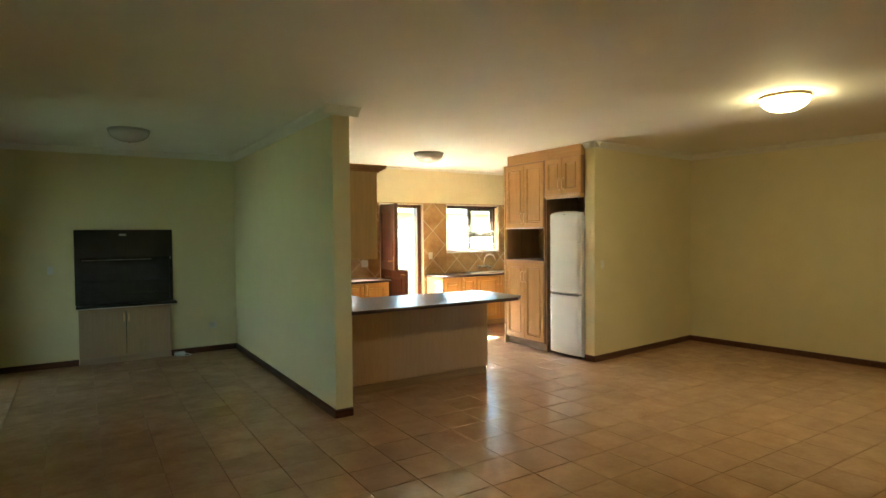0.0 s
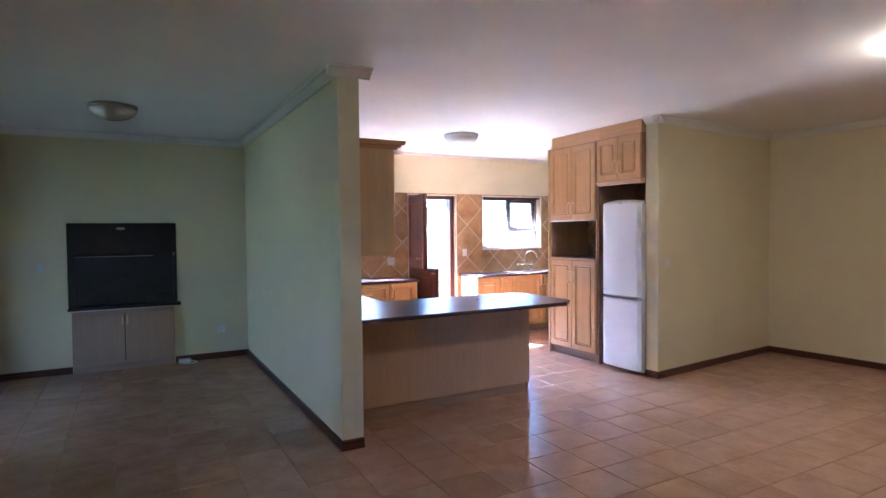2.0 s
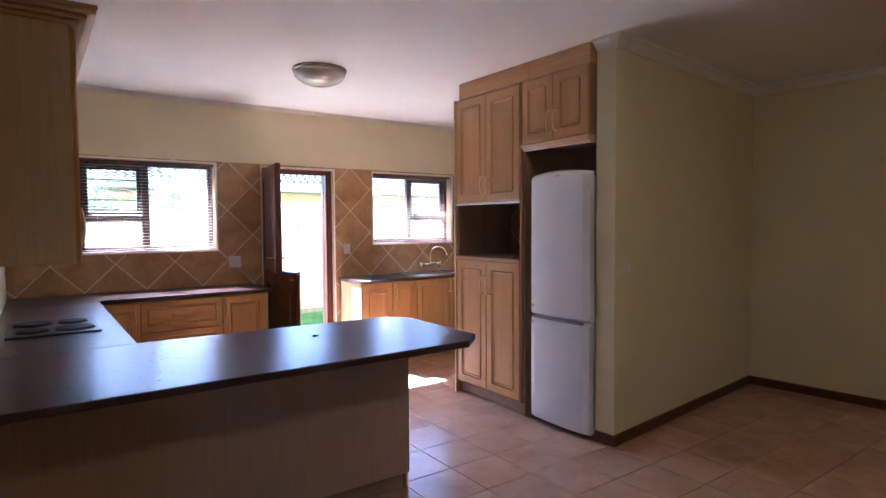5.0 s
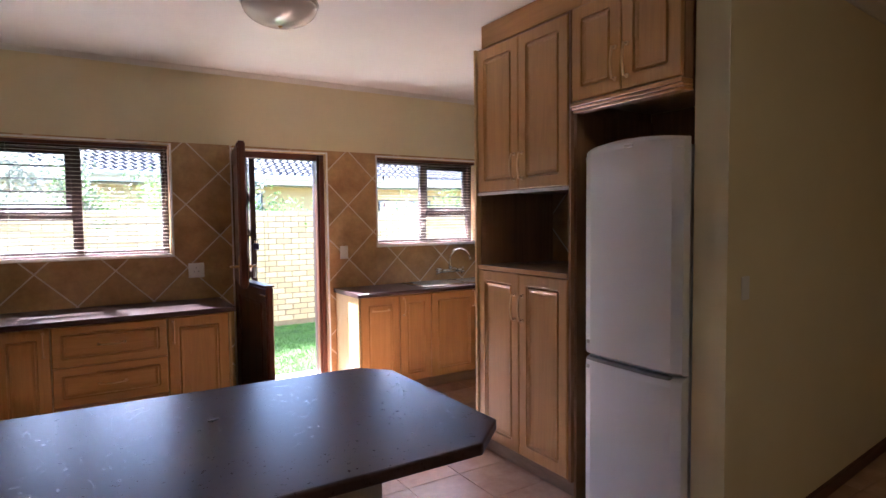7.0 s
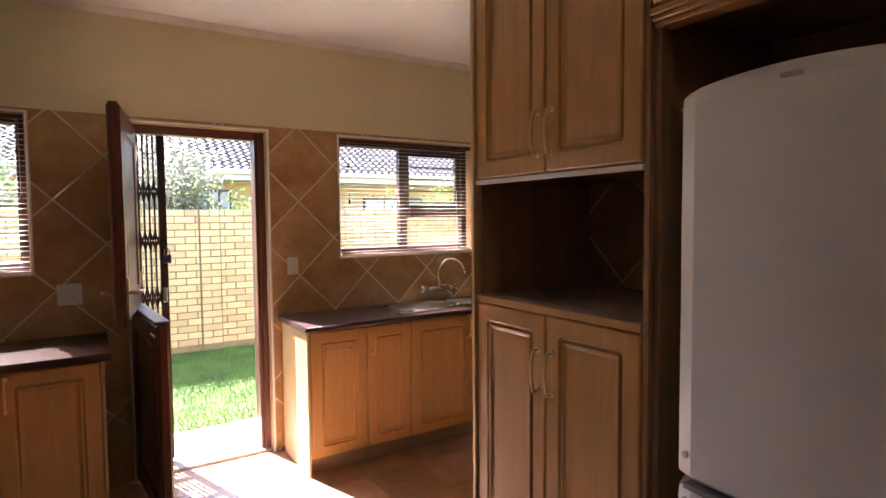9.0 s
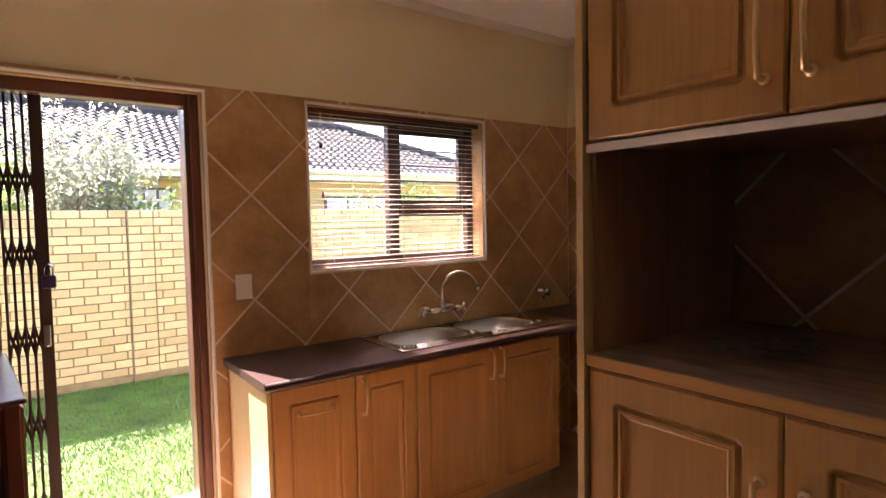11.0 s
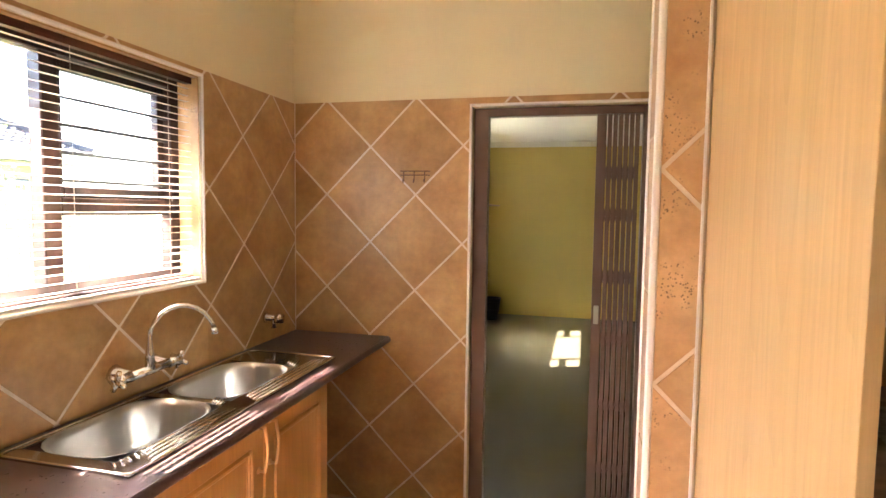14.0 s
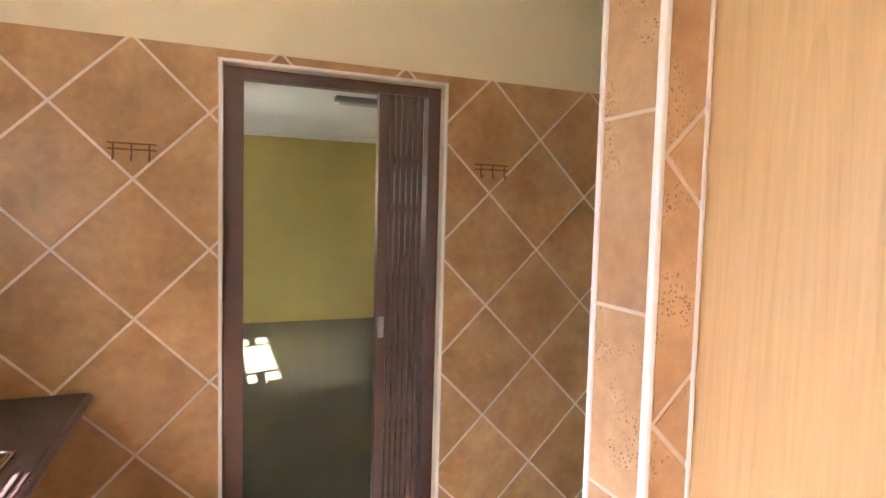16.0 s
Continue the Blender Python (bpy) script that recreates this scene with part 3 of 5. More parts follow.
def neighbour_house():
    """A low house with a hipped tile roof, past the garden wall."""
    x0, x1, y0, ze = -9.0, 13.85, 15.55, 2.44
    half, rise = 2.6, 1.25
    hs = thing("neighbour_house", (x0, y0, G0), "ochre painted house with a grey tiled hip roof", "house")
    part("wall", box(x0 + 0.5, x1 - 0.5, y0 + 0.5, y0 + 2 * half - 0.5, G0, ze + 0.02), HOUSEP, hs)
    bm = bmesh.new()
    bx(bm, x0, x1, y0, y0 + 0.02, ze - 0.2, ze)
    bx(bm, x1 - 0.02, x1, y0, y0 + 2 * half, ze - 0.2, ze)
    bx(bm, x0, x1, y0, y0 + 0.5, ze - 0.2, ze - 0.18)
    part("fascia", bm, FASCIA, hs, "pale painted fascia board")
    g = bmesh.new()
    tube(g, [(x0, y0 - 0.05, ze - 0.03), (x1 + 0.05, y0 - 0.05, ze - 0.03)], 0.055, 8)
    part("gutter", g, FASCIA, hs, "pale painted roof gutter")
    # roof slopes of rolled tiles, laid course by course
    vs, fs = [], []
    rows = 15
    for r in range(rows):
        f0, f1 = r / rows, (r + 1) / rows
        ya, yb = y0 - 0.06 + (half + 0.06) * f0, y0 - 0.06 + (half + 0.06) * f1 + 0.02
        za, zb = ze + rise * f0 + 0.035, ze + rise * f1 + 0.012
        n = int((x1 - x0 - 2 * half * f0) / 0.032)
        xa = x0 + half * f0
        prev = None
        for k in range(n + 1):
            x = xa + k * 0.032
            w = 0.022 * math.cos(k * math.pi / 2.5)
            j = len(vs)
            vs += [(x, ya, za + w - 0.03), (x, ya, za + w), (x, yb, zb + w)]
            if prev is not None:
                fs += [(prev, j, j + 1, prev + 1), (prev + 1, j + 1, j + 2, prev + 2)]
            prev = j
    me = bpy.data.meshes.new("roof")
    me.from_pydata(vs, [], fs)
    me.materials.append(ROOF)
    rf = new("roof", me)
    rf.parent, rf.matrix_parent_inverse = hs, Matrix.Translation(-Vector((x0, y0, G0)))
    rf["label"] = "grey rolled concrete roof tiles"
    bm = bmesh.new()
    ax, bxx, yr, zr = x0 + half, x1 - half, y0 + half, ze + rise
    v = [bm.verts.new(p) for p in ((x0, y0, ze), (x1, y0, ze), (x1, y0 + 2 * half, ze), (x0, y0 + 2 * half, ze), (ax, yr, zr), (bxx, yr, zr))]
    for f in ((0, 1, 5, 4), (1, 2, 5), (2, 3, 4, 5), (3, 0, 4), (3, 2, 1, 0)):
        bm.faces.new([v[i] for i in f])
    part("roof_deck", bm, ROOF, hs)
    for a, b in (((ax, yr, zr), (bxx, yr, zr)), ((x1, y0, ze), (bxx, yr, zr)), ((x1, y0 + 2 * half, ze), (bxx, yr, zr))):
        a, b = Vector(a), Vector(b)
        k = max(2, int((b - a).length / 0.33))
        for i in range(k):
            p, q = a.lerp(b, i / k), a.lerp(b, (i + 1.06) / k)
            part("ridge_cap", tube(bmesh.new(), [p + Vector((0, 0, 0.05)), q + Vector((0, 0, 0.035))], [0.10, 0.085], 8), ROOF, hs)
    for wx, w, z0, z1 in ((9.85, 1.45, 1.5, 1.98), (6.45, 0.65, 1.6, 2.1), (12.1, 0.9, 1.5, 1.98)):
        wd = part("window", box(wx, wx + w, y0 + 0.46, y0 + 0.5, z0, z1), IRON, hs, "dark framed window")
        for k in range(3):
            part("pane", box(wx + 0.04 + k * (w - 0.04) / 3, wx + (k + 1) * (w - 0.04) / 3, y0 + 0.45, y0 + 0.457, z0 + 0.04, z1 - 0.04), CURTAIN, wd, "window pane with a pale curtain behind")


neighbour_house()


def crown(name, label, base, size, count, leaf, mat_, seed, llen=0.055, lw=0.011):
    """A shrub or small tree: tapered limbs and a loose crown of separate leaves."""
    rnd = random.Random(seed)
    t = thing(name, base, label, "tree" if size[2] > 1.6 else "shrub")
    bm = bmesh.new()
    tips = []
    b = Vector(base)
    for i in range(9):
        a = i * 2.4 + rnd.uniform(-0.3, 0.3)
        end = b + Vector((math.cos(a) * size[0] * rnd.uniform(0.4, 0.9), math.sin(a) * size[1] * rnd.uniform(0.4, 0.9), size[2] * rnd.uniform(0.55, 0.98)))
        mid = b.lerp(end, 0.5) + Vector((rnd.uniform(-0.1, 0.1), rnd.uniform(-0.1, 0.1), 0.15))
        tube(bm, [b, b.lerp(mid, 0.5), mid, end], [0.05, 0.035, 0.022, 0.006], 6)
        for f in (0.3, 0.5, 0.7, 0.85, 1.0):
            p = mid.lerp(end, f)
            tips.append(p)
            q = p + Vector((rnd.uniform(-0.3, 0.3), rnd.uniform(-0.3, 0.3), rnd.uniform(-0.05, 0.35)))
            tube(bm, [p, p.lerp(q, 0.5), q], [0.01, 0.006, 0.003], 4)
            tips.append(q)
    part("trunk", bm, BARK, t)
    vs, fs = [], []
    for _ in range(count):
        c = rnd.choice(tips) + Vector((rnd.gauss(0, 0.13), rnd.gauss(0, 0.13), rnd.gauss(0, 0.13))) - b
        d = Vector((rnd.gauss(0, 1), rnd.gauss(0, 1), rnd.gauss(0.5, 0.8))).normalized()
        s = d.cross(Vector((rnd.gauss(0, 1), rnd.gauss(0, 1), rnd.gauss(0, 1)))).normalized()
        L, W = llen * rnd.uniform(0.7, 1.4), lw * rnd.uniform(0.7, 1.3)
        k = len(vs)
        vs += [c, c + d * L * 0.5 + s * W, c + d * L, c + d * L * 0.5 - s * W]
        fs.append((k, k + 1, k + 2, k + 3))
    me = bpy.data.meshes.new("crown")
    me.from_pydata([tuple(v) for v in vs], [], fs)
    me.materials.append(mat_)
    c = new("crown", me)
    c.parent = t


crown("olive_tree", "silver-leaved olive tree behind the garden wall", (5.45, 13.2, G0), (0.95, 0.6, 2.85), 5600, 0, LEAFG, 3, 0.085, 0.015)
crown("olive_tree", "silver-leaved olive tree behind the garden wall", (3.0, 13.5, G0), (1.3, 0.8, 2.8), 6500, 0, LEAFG, 9, 0.085, 0.015)
crown("garden_shrub", "bright green leafy shrub behind the garden wall", (4.2, 12.9, G0), (0.9, 0.4, 2.2), 4200, 0, LEAFD, 5, 0.06, 0.02)
crown("garden_shrub", "bright green leafy shrub behind the garden wall", (6.8, 12.9, G0), (1.2, 0.35, 1.95), 3600, 0, LEAFD, 6, 0.06, 0.02)
crown("garden_shrub", "bright green leafy shrub behind the garden wall", (9.8, 13.4, G0), (0.9, 0.4, 2.1), 2600, 0, LEAFD, 8, 0.06, 0.02)

# ---- windows, doors and gates ----


def window(name, o, mullion, sash, label):
    """A dark-stained window set back in its opening: sash 'l' or 'r' holds an opening light over a fixed one, with bars."""
    x0, x1, z0, z1 = o
    y0, y1 = YN + 0.10, YN + 0.155
    w = thing(name, (x0, y0, z0), label, "window", kind="structure")
    bm = bmesh.new()
    f = 0.05
    for a in ((x0, x0 + f, z0, z1), (x1 - f, x1, z0, z1), (x0 + f, x1 - f, z0, z0 + f), (x0 + f, x1 - f, z1 - f, z1), (mullion - 0.032, mullion + 0.032, z0 + f, z1 - f)):
        bx(bm, a[0], a[1], y0, y1, a[2], a[3], 0.004)
    fr = part("window_frame", bm, DARKWOOD, w, "dark mahogany stained window frame")
    sx0, sx1 = (x0 + f, mullion - 0.032) if sash == "l" else (mullion + 0.032, x1 - f)
    zt = z0 + (z1 - z0) * 0.36
    part("transom", box(sx0, sx1, y0 + 0.002, y1 - 0.002, zt - 0.03, zt + 0.03, 0.004), DARKWOOD, fr)
    bm = bmesh.new()
    for a in ((sx0, sx0 + 0.035, zt + 0.03, z1 - f), (sx1 - 0.035, sx1, zt + 0.03, z1 - f), (sx0 + 0.035, sx1 - 0.035, zt + 0.03, zt + 0.065), (sx0 + 0.035, sx1 - 0.035, z1 - f - 0.035, z1 - f)):
        bx(bm, a[0], a[1], y0 + 0.03, y1 + 0.012, a[2], a[3], 0.003)
    part("opening_sash", bm, DARKWOOD, w)
    for a in ((x0 + f, mullion - 0.032), (mullion + 0.032, x1 - f)):
        p = part("pane", box(a[0], a[1], y0 + 0.044, y0 + 0.048, z0 + f, z1 - f), GLASS, w)
        p.visible_shadow = False
    for k in range(5):
        z = zt + 0.03 + (z1 - f - zt - 0.03) * (k + 0.6) / 5
        part("burglar_bar", box(sx0, sx1, y0 + 0.012, y0 + 0.020, z - 0.005, z + 0.005), IRON, w, "thin dark steel burglar bar")
    part("window_sill", box(x0, x1, YN + 0.004, y0, z0 - 0.004, z0 + 0.012, 0.003), TRIM, w, "pale tiled inner sill")


window("window_1", WIN1, 3.80, "l", "mahogany stained kitchen window with burglar bars")
window("window_2", WIN2, 6.70, "r", "mahogany stained kitchen window with burglar bars")
w3 = thing("window_3", (GWIN[0], YN + 0.1, GWIN[2]), "dark steel garage window with small panes", "window", kind="structure")
bm = bmesh.new()
for a, b in ((GWIN[0], GWIN[0] + 0.05), (10.82, 10.87), (11.93, 11.98), (GWIN[1] - 0.05, GWIN[1])):
    bx(bm, a, b, YN + 0.1, YN + 0.14, GWIN[2], GWIN[3])
for a, b in ((GWIN[2], GWIN[2] + 0.05), (GWIN[3] - 0.05, GWIN[3])):
    bx(bm, GWIN[0] + 0.05, GWIN[1] - 0.05, YN + 0.101, YN + 0.139, a, b)
for a, b in ((GWIN[0] + 0.05, 10.82), (11.98, GWIN[1] - 0.05)):
    bx(bm, a, b, YN + 0.101, YN + 0.139, 1.62, 1.668)
part("window_frame", bm, GATE, w3)
gp = part("pane", box(GWIN[0] + 0.05, GWIN[1] - 0.05, YN + 0.118, YN + 0.122, GWIN[2] + 0.05, GWIN[3] - 0.05), GLASS, w3)
gp.visible_shadow = False


def blind(o, label):
    x0, x1, z0, z1 = o[0] + 0.008, o[1] - 0.008, o[2] + 0.014, o[3] - 0.004
    y = YN + 0.045
    b = thing("venetian_blind", ((x0 + x1) / 2, y, z1), label, "blind")
    part("head_rail", box(x0, x1, y - 0.014, y + 0.014, z1 - 0.026, z1), MAHOGX, b)
    n = 28
    me = None
    for k in range(n):
        z = z1 - 0.045 - k * (z1 - z0 - 0.06) / (n - 1)
        if me is None:
            bm = bmesh.new()
            rows = [[bm.verts.new((x, -0.009 + 0.018 * i / 4, 0.0022 * (1 - ((i - 2) / 2) ** 2))) for i in range(5)] for x in (x0 - (x0 + x1) / 2, x1 - (x0 + x1) / 2)]
            for i in range(4):
                bm.faces.new((rows[0][i], rows[0][i + 1], rows[1][i + 1], rows[1][i]))
            bmesh.ops.solidify(bm, geom=bm.faces[:], thickness=0.0007)
            s = part("slat", bm, SLAT, b, local=True)
            me = s.data
        else:
            s = new("slat", me)
            s.parent = b
        s.matrix_basis = pose(0, 0, z - z1, 1.5 + 1.5 * math.sin(k * 1.7), 0.25 * math.sin(k * 2.3), 0)
    part("bottom_rail", box(x0, x1, y - 0.013, y + 0.013, z0 - 0.012, z0 + 0.004, 0.002), MAHOGX, b)
    for f in (0.12, 0.5, 0.88):
        part("ladder_cord", tube(bmesh.new(), [(x0 + (x1 - x0) * f, y - 0.013, z1 - 0.02), (x0 + (x1 - x0) * f, y - 0.013, z0)], 0.0009, 5), CORD, b)
    xt = x1 - 0.03 if o is WIN1 else x0 + 0.07
    for d, L in ((0, 0.17), (0.008, 0.42)):
        c = part("pull_cord", tube(bmesh.new(), [(xt + d, y - 0.022, z1 - 0.02), (xt + d, y - 0.022, z1 - L)], 0.0012, 5), CORD, b)
        part("tassel", lathe(bmesh.new(), [(0.002, 0.035), (0.006, 0.03), (0.009, 0.004), (0.007, 0.0)], (xt + d, y - 0.022, z1 - L - 0.035), 10), MAHOG, c, "dark wooden cord tassel")


blind(WIN1, "open slatted venetian blind in the kitchen window")
blind(WIN2, "open slatted venetian blind in the sink window")


def back_door():
    x0, x1, _, z1 = DOOR
    f = thing("door_frame", (x0, YN + 0.06, 0), "dark mahogany stained back door frame", "door frame", kind="structure")
    for a, b, nm in ((x0, x0 + 0.045, "jamb"), (x1 - 0.06, x1, "jamb")):
        bm = bmesh.new()
        bx(bm, a, b, YN + 0.065, YN + 0.13, 0.012, z1, 0.004)
        bx(bm, a if a < 5 else a + 0.02, b - 0.02 if a < 5 else b, YN + 0.045, YN + 0.0645, 0.012, z1, 0.004)
        m = (a + b) / 2
        bx(bm, m - 0.02, m + 0.02, YN + 0.13, YN + 0.15, 0.012, z1 - 0.05, 0.003)
        part(nm, bm, MAHOG, f)
    part("lintel", box(x0 + 0.045, x1 - 0.06, YN + 0.066, YN + 0.13, z1 - 0.055, z1, 0.004), MAHOGX, f)
    hx, hy, wd = x0 + 0.03, YN + 0.02, 0.76
    for z0, z2, ang, nm in ((0.02, 1.03, -86, "lower"), (1.035, 2.06, -99, "upper")):
        d = thing("stable_door", (hx, hy, z0), "open %s leaf of a mahogany stained stable door" % nm, "door", "leaves of the stable door", rz=ang)
        hgt = z2 - z0
        bm = bmesh.new()
        bx(bm, 0, wd, -0.02, 0.02, 0, hgt, 0.004)
        part("leaf", bm, MAHOG, d, local=True)
        for side in (-1, 1):
            pb = framed_panel(wd - 0.02, hgt - 0.02, 0.10)
            pb.transform(Matrix(((1, 0, 0, 0.01), (0, 0, side, side * 0.010), (0, 1, 0, 0.01), (0, 0, 0, 1))))
            part("panelling", pb, MAHOG, d, local=True)
        if nm == "upper":
            for side in (-1, 1):
                pl = part("lock_plate", box(wd - 0.085, wd - 0.045, side * 0.030 - 0.003, side * 0.030 + 0.003, 0.02, 0.22, 0.002), BRASS, d, "brass lock plate", local=True)
                part("lever", tube(bmesh.new(), [(wd - 0.065, side * 0.03, 0.15), (wd - 0.065, side * 0.075, 0.15), (wd - 0.09, side * 0.08, 0.15), (wd - 0.17, side * 0.078, 0.145)], 0.0085, 8), BRASS, pl, "brass lever handle", local=True, smooth=True)
        else:
            part("top_ledge", box(-0.0, wd, -0.035, 0.035, hgt, hgt + 0.014, 0.004), MAHOG, d, local=True)
            part("bolt", tube(bmesh.new(), [(wd - 0.12, -0.034, hgt - 0.06), (wd - 0.01, -0.034, hgt - 0.06)], 0.006, 8), BRASS, d, "brass sliding bolt", local=True)
        for hz in (0.15, hgt - 0.15):
            part("hinge", tube(bmesh.new(), [(0, 0.024, hz - 0.045), (0, 0.024, hz + 0.045)], 0.007, 8), BRASS, d, "brass butt hinge", local=True)


back_door()


def lattice_gate(name, label, axis, c, u0, u1, z0, z1, bars, stack, posts, links, material, lock_side, wid=0.0065):
    """A sliding trellis gate pushed together: upright channels with crossed links at several heights. stack: where the bars stand."""
    put = (lambda u, d, z: (u, c + d, z)) if axis == "x" else (lambda u, d, z: (c + d, u, z))

    def bar(bm, ua, ub, da, db, za, zb, bev=0.002):
        p, q = put(ua, da, za), put(ub, db, zb)
        return bx(bm, min(p[0], q[0]), max(p[0], q[0]), min(p[1], q[1]), max(p[1], q[1]), za, zb, bev)
    g = thing(name, put((u0 + u1) / 2, 0, z0), label, "security gate")
    for ua, ub in posts:
        part("post", bar(bmesh.new(), ua, ub, -0.03, 0.03, z0, z1), material, g)
    part("top_track", bar(bmesh.new(), posts[0][1], posts[-1][0], -0.028, 0.028, z1 - 0.04, z1), material, g)
    s0, s1 = stack
    pos = [s0 + (s1 - s0) * (k + 0.5) / bars for k in range(bars)]
    for u in pos:
        part("channel", bar(bmesh.new(), u - wid, u + wid, -0.012, 0.012, z0 + 0.02, z1 - 0.04), material, g)
    for zc in links:
        for a, b in zip(pos, pos[1:]):
            for s in (-1, 1):
                bm = bmesh.new()
                pts = []
                for k in range(7):
                    f = k / 6
                    pts.append(put(a + (b - a) * (0.5 + 0.5 * s * math.sin((f - 0.5) * math.pi)), 0.003 * s, zc - 0.075 + 0.15 * f))
                tube(bm, pts, 0.006, 6)
                part("link", bm, material, g)
    lead = s0 if lock_side == "lo" else s1
    lk = part("lock_stile", bar(bmesh.new(), lead - 0.022, lead + 0.022, -0.018, 0.018, z0 + 0.02, z1 - 0.04), material, g)
    part("lock", bar(bmesh.new(), lead - 0.012, lead + 0.012, -0.026, 0.026, 1.02, 1.11, 0.003), STEEL, lk, "worn steel lock case")
    return g


lattice_gate("trellis_gate", "brown steel trellis gate pushed open in the garage doorway", "y", XE + 0.06, TDOOR[0], TDOOR[1], 0.004, TDOOR[3] - 0.004, 7, (TDOOR[0] + 0.07, TDOOR[0] + 0.245),
             [(TDOOR[0] + 0.004, TDOOR[0] + 0.058), (TDOOR[1] - 0.075, TDOOR[1] - 0.004)], (0.3, 0.62, 0.95, 1.25, 1.55, 1.75), GATE, "hi", 0.0095)
lattice_gate("trellis_gate", "dark steel trellis gate pushed open outside the back door", "x", YN + 0.185, DOOR[0], DOOR[1], 0.014, DOOR[3] - 0.004, 5, (DOOR[0] + 0.06, DOOR[0] + 0.20),
             [(DOOR[0] + 0.004, DOOR[0] + 0.045), (DOOR[1] - 0.052, DOOR[1] - 0.004)], (0.35, 0.7, 1.05, 1.4, 1.7), GATEDARK, "hi", 0.005)
lattice_gate("trellis_gate", "grey steel trellis gate across the sliding door", "y", XW - 0.075, SLIDE[0], SLIDE[1], 0.004, SLIDE[3] - 0.004, 17, (SLIDE[0] + 0.06, SLIDE[1] - 0.07),
             [(SLIDE[0] + 0.004, SLIDE[0] + 0.05), (SLIDE[1] - 0.05, SLIDE[1] - 0.004)], (0.2, 0.32, 0.98, 1.10, 1.62, 1.74), IRON, "lo")

pl = thing("padlock", (5.075, YN + 0.155, 1.30), "dark blue padlock hanging on the gate", "padlock")
part("case", box(5.05, 5.10, YN + 0.140, YN + 0.166, 1.26, 1.315, 0.008, 2), NAVY, pl)
part("shackle", tube(bmesh.new(), [(5.06, YN + 0.153, 1.31), (5.06, YN + 0.153, 1.345), (5.075, YN + 0.153, 1.36), (5.09, YN + 0.153, 1.345), (5.09, YN + 0.153, 1.31)], 0.004, 8), CHROME, pl, smooth=True)

sd = thing("sliding_door", (XW - 0.17, SLIDE[0], 0), "aluminium framed glass sliding door to the garden", "door", kind="structure")
bm = bmesh.new()
for a, b in ((SLIDE[0], SLIDE[0] + 0.05), (6.80, 6.87), (SLIDE[1] - 0.05, SLIDE[1])):
    bx(bm, XW - 0.20, XW - 0.155, a, b, 0.0, SLIDE[3])
for a, b in ((0.0, 0.05), (SLIDE[3] - 0.05, SLIDE[3])):
    bx(bm, XW - 0.199, XW - 0.156, SLIDE[0] + 0.05, SLIDE[1] - 0.05, a, b)
part("frame", bm, IRON, sd)
pn = part("pane", box(XW - 0.182, XW - 0.178, SLIDE[0] + 0.05, SLIDE[1] - 0.05, 0.05, SLIDE[3] - 0.05), GLASS, sd)
pn.visible_shadow = False

# frame and pane of the added light opening, out of view
w4 = thing("fill_window", (XW - 0.17, FILL_WIN[0], FILL_WIN[2]), "unseen dark framed window added to light the living room", "window", kind="structure")
bm = bmesh.new()
for a, b in ((FILL_WIN[0], FILL_WIN[0] + 0.05), (2.37, 2.43), (FILL_WIN[1] - 0.05, FILL_WIN[1])):
    bx(bm, XW - 0.20, XW - 0.155, a, b, FILL_WIN[2], FILL_WIN[3])
for a, b in ((FILL_WIN[2], FILL_WIN[2] + 0.05), (FILL_WIN[3] - 0.05, FILL_WIN[3])):
    bx(bm, XW - 0.199, XW - 0.156, FILL_WIN[0] + 0.05, FILL_WIN[1] - 0.05, a, b)
part("window_frame", bm, DARKWOOD, w4)
pn = part("pane", box(XW - 0.182, XW - 0.178, FILL_WIN[0] + 0.05, FILL_WIN[1] - 0.05, FILL_WIN[2] + 0.05, FILL_WIN[3] - 0.05), GLASS, w4)
pn.visible_shadow = False

# tan tiles lining the kitchen openings
for nm, o, deep in (("reveal_window_1", WIN1, 0.099), ("reveal_window_2", WIN2, 0.099), ("reveal_door", DOOR, 0.044)):
    bm = bmesh.new()
    a, b, z0, z1 = o
    for u0, u1, za, zb in ((a, a + 0.005, z0 + 0.014, z1 - 0.0055), (b - 0.005, b, z0 + 0.014, z1 - 0.0055), (a, b, z1 - 0.005, z1)):
        bx(bm, u0, u1, YN + 0.004, YN + deep, za, zb)
    structure(nm, bm, PIT_TILE, "tan tiles lining a kitchen opening", "tiles")

# white trims round the tiled openings
for nm, axis, o in (("trim_window_1", "x", WIN1), ("trim_window_2", "x", WIN2), ("trim_door", "x", DOOR), ("trim_garage_door", "y", TDOOR)):
    bm = bmesh.new()
    a, b, z0, z1 = o
    t = 0.012
    legs = [(a - t, a, max(0, z0 - t), z1 + t), (b, b + t, max(0, z0 - t), z1 + t), (a, b, z1, z1 + t)]
    if z0 > 0.1:
        legs.append((a, b, z0 - t, z0))
    for u0, u1, za, zb in legs:
        if axis == "x":
            bx(bm, u0, u1, YN - 0.013, YN + 0.003, za, zb, 0.003)
        else:
            bx(bm, XE - 0.013, XE + 0.003, u0, u1, za, zb, 0.003)
    structure(nm, bm, TRIM, "white edge trim round a tiled opening", "trim")
bm = box(6.606, 6.624, 6.645, 6.661, 0, H - 0.001, 0.005, 2)
structure("trim_corner", bm, TRIM, "white rounded tile corner trim", "trim")

# ---- kitchen ----
TZ = 0.90


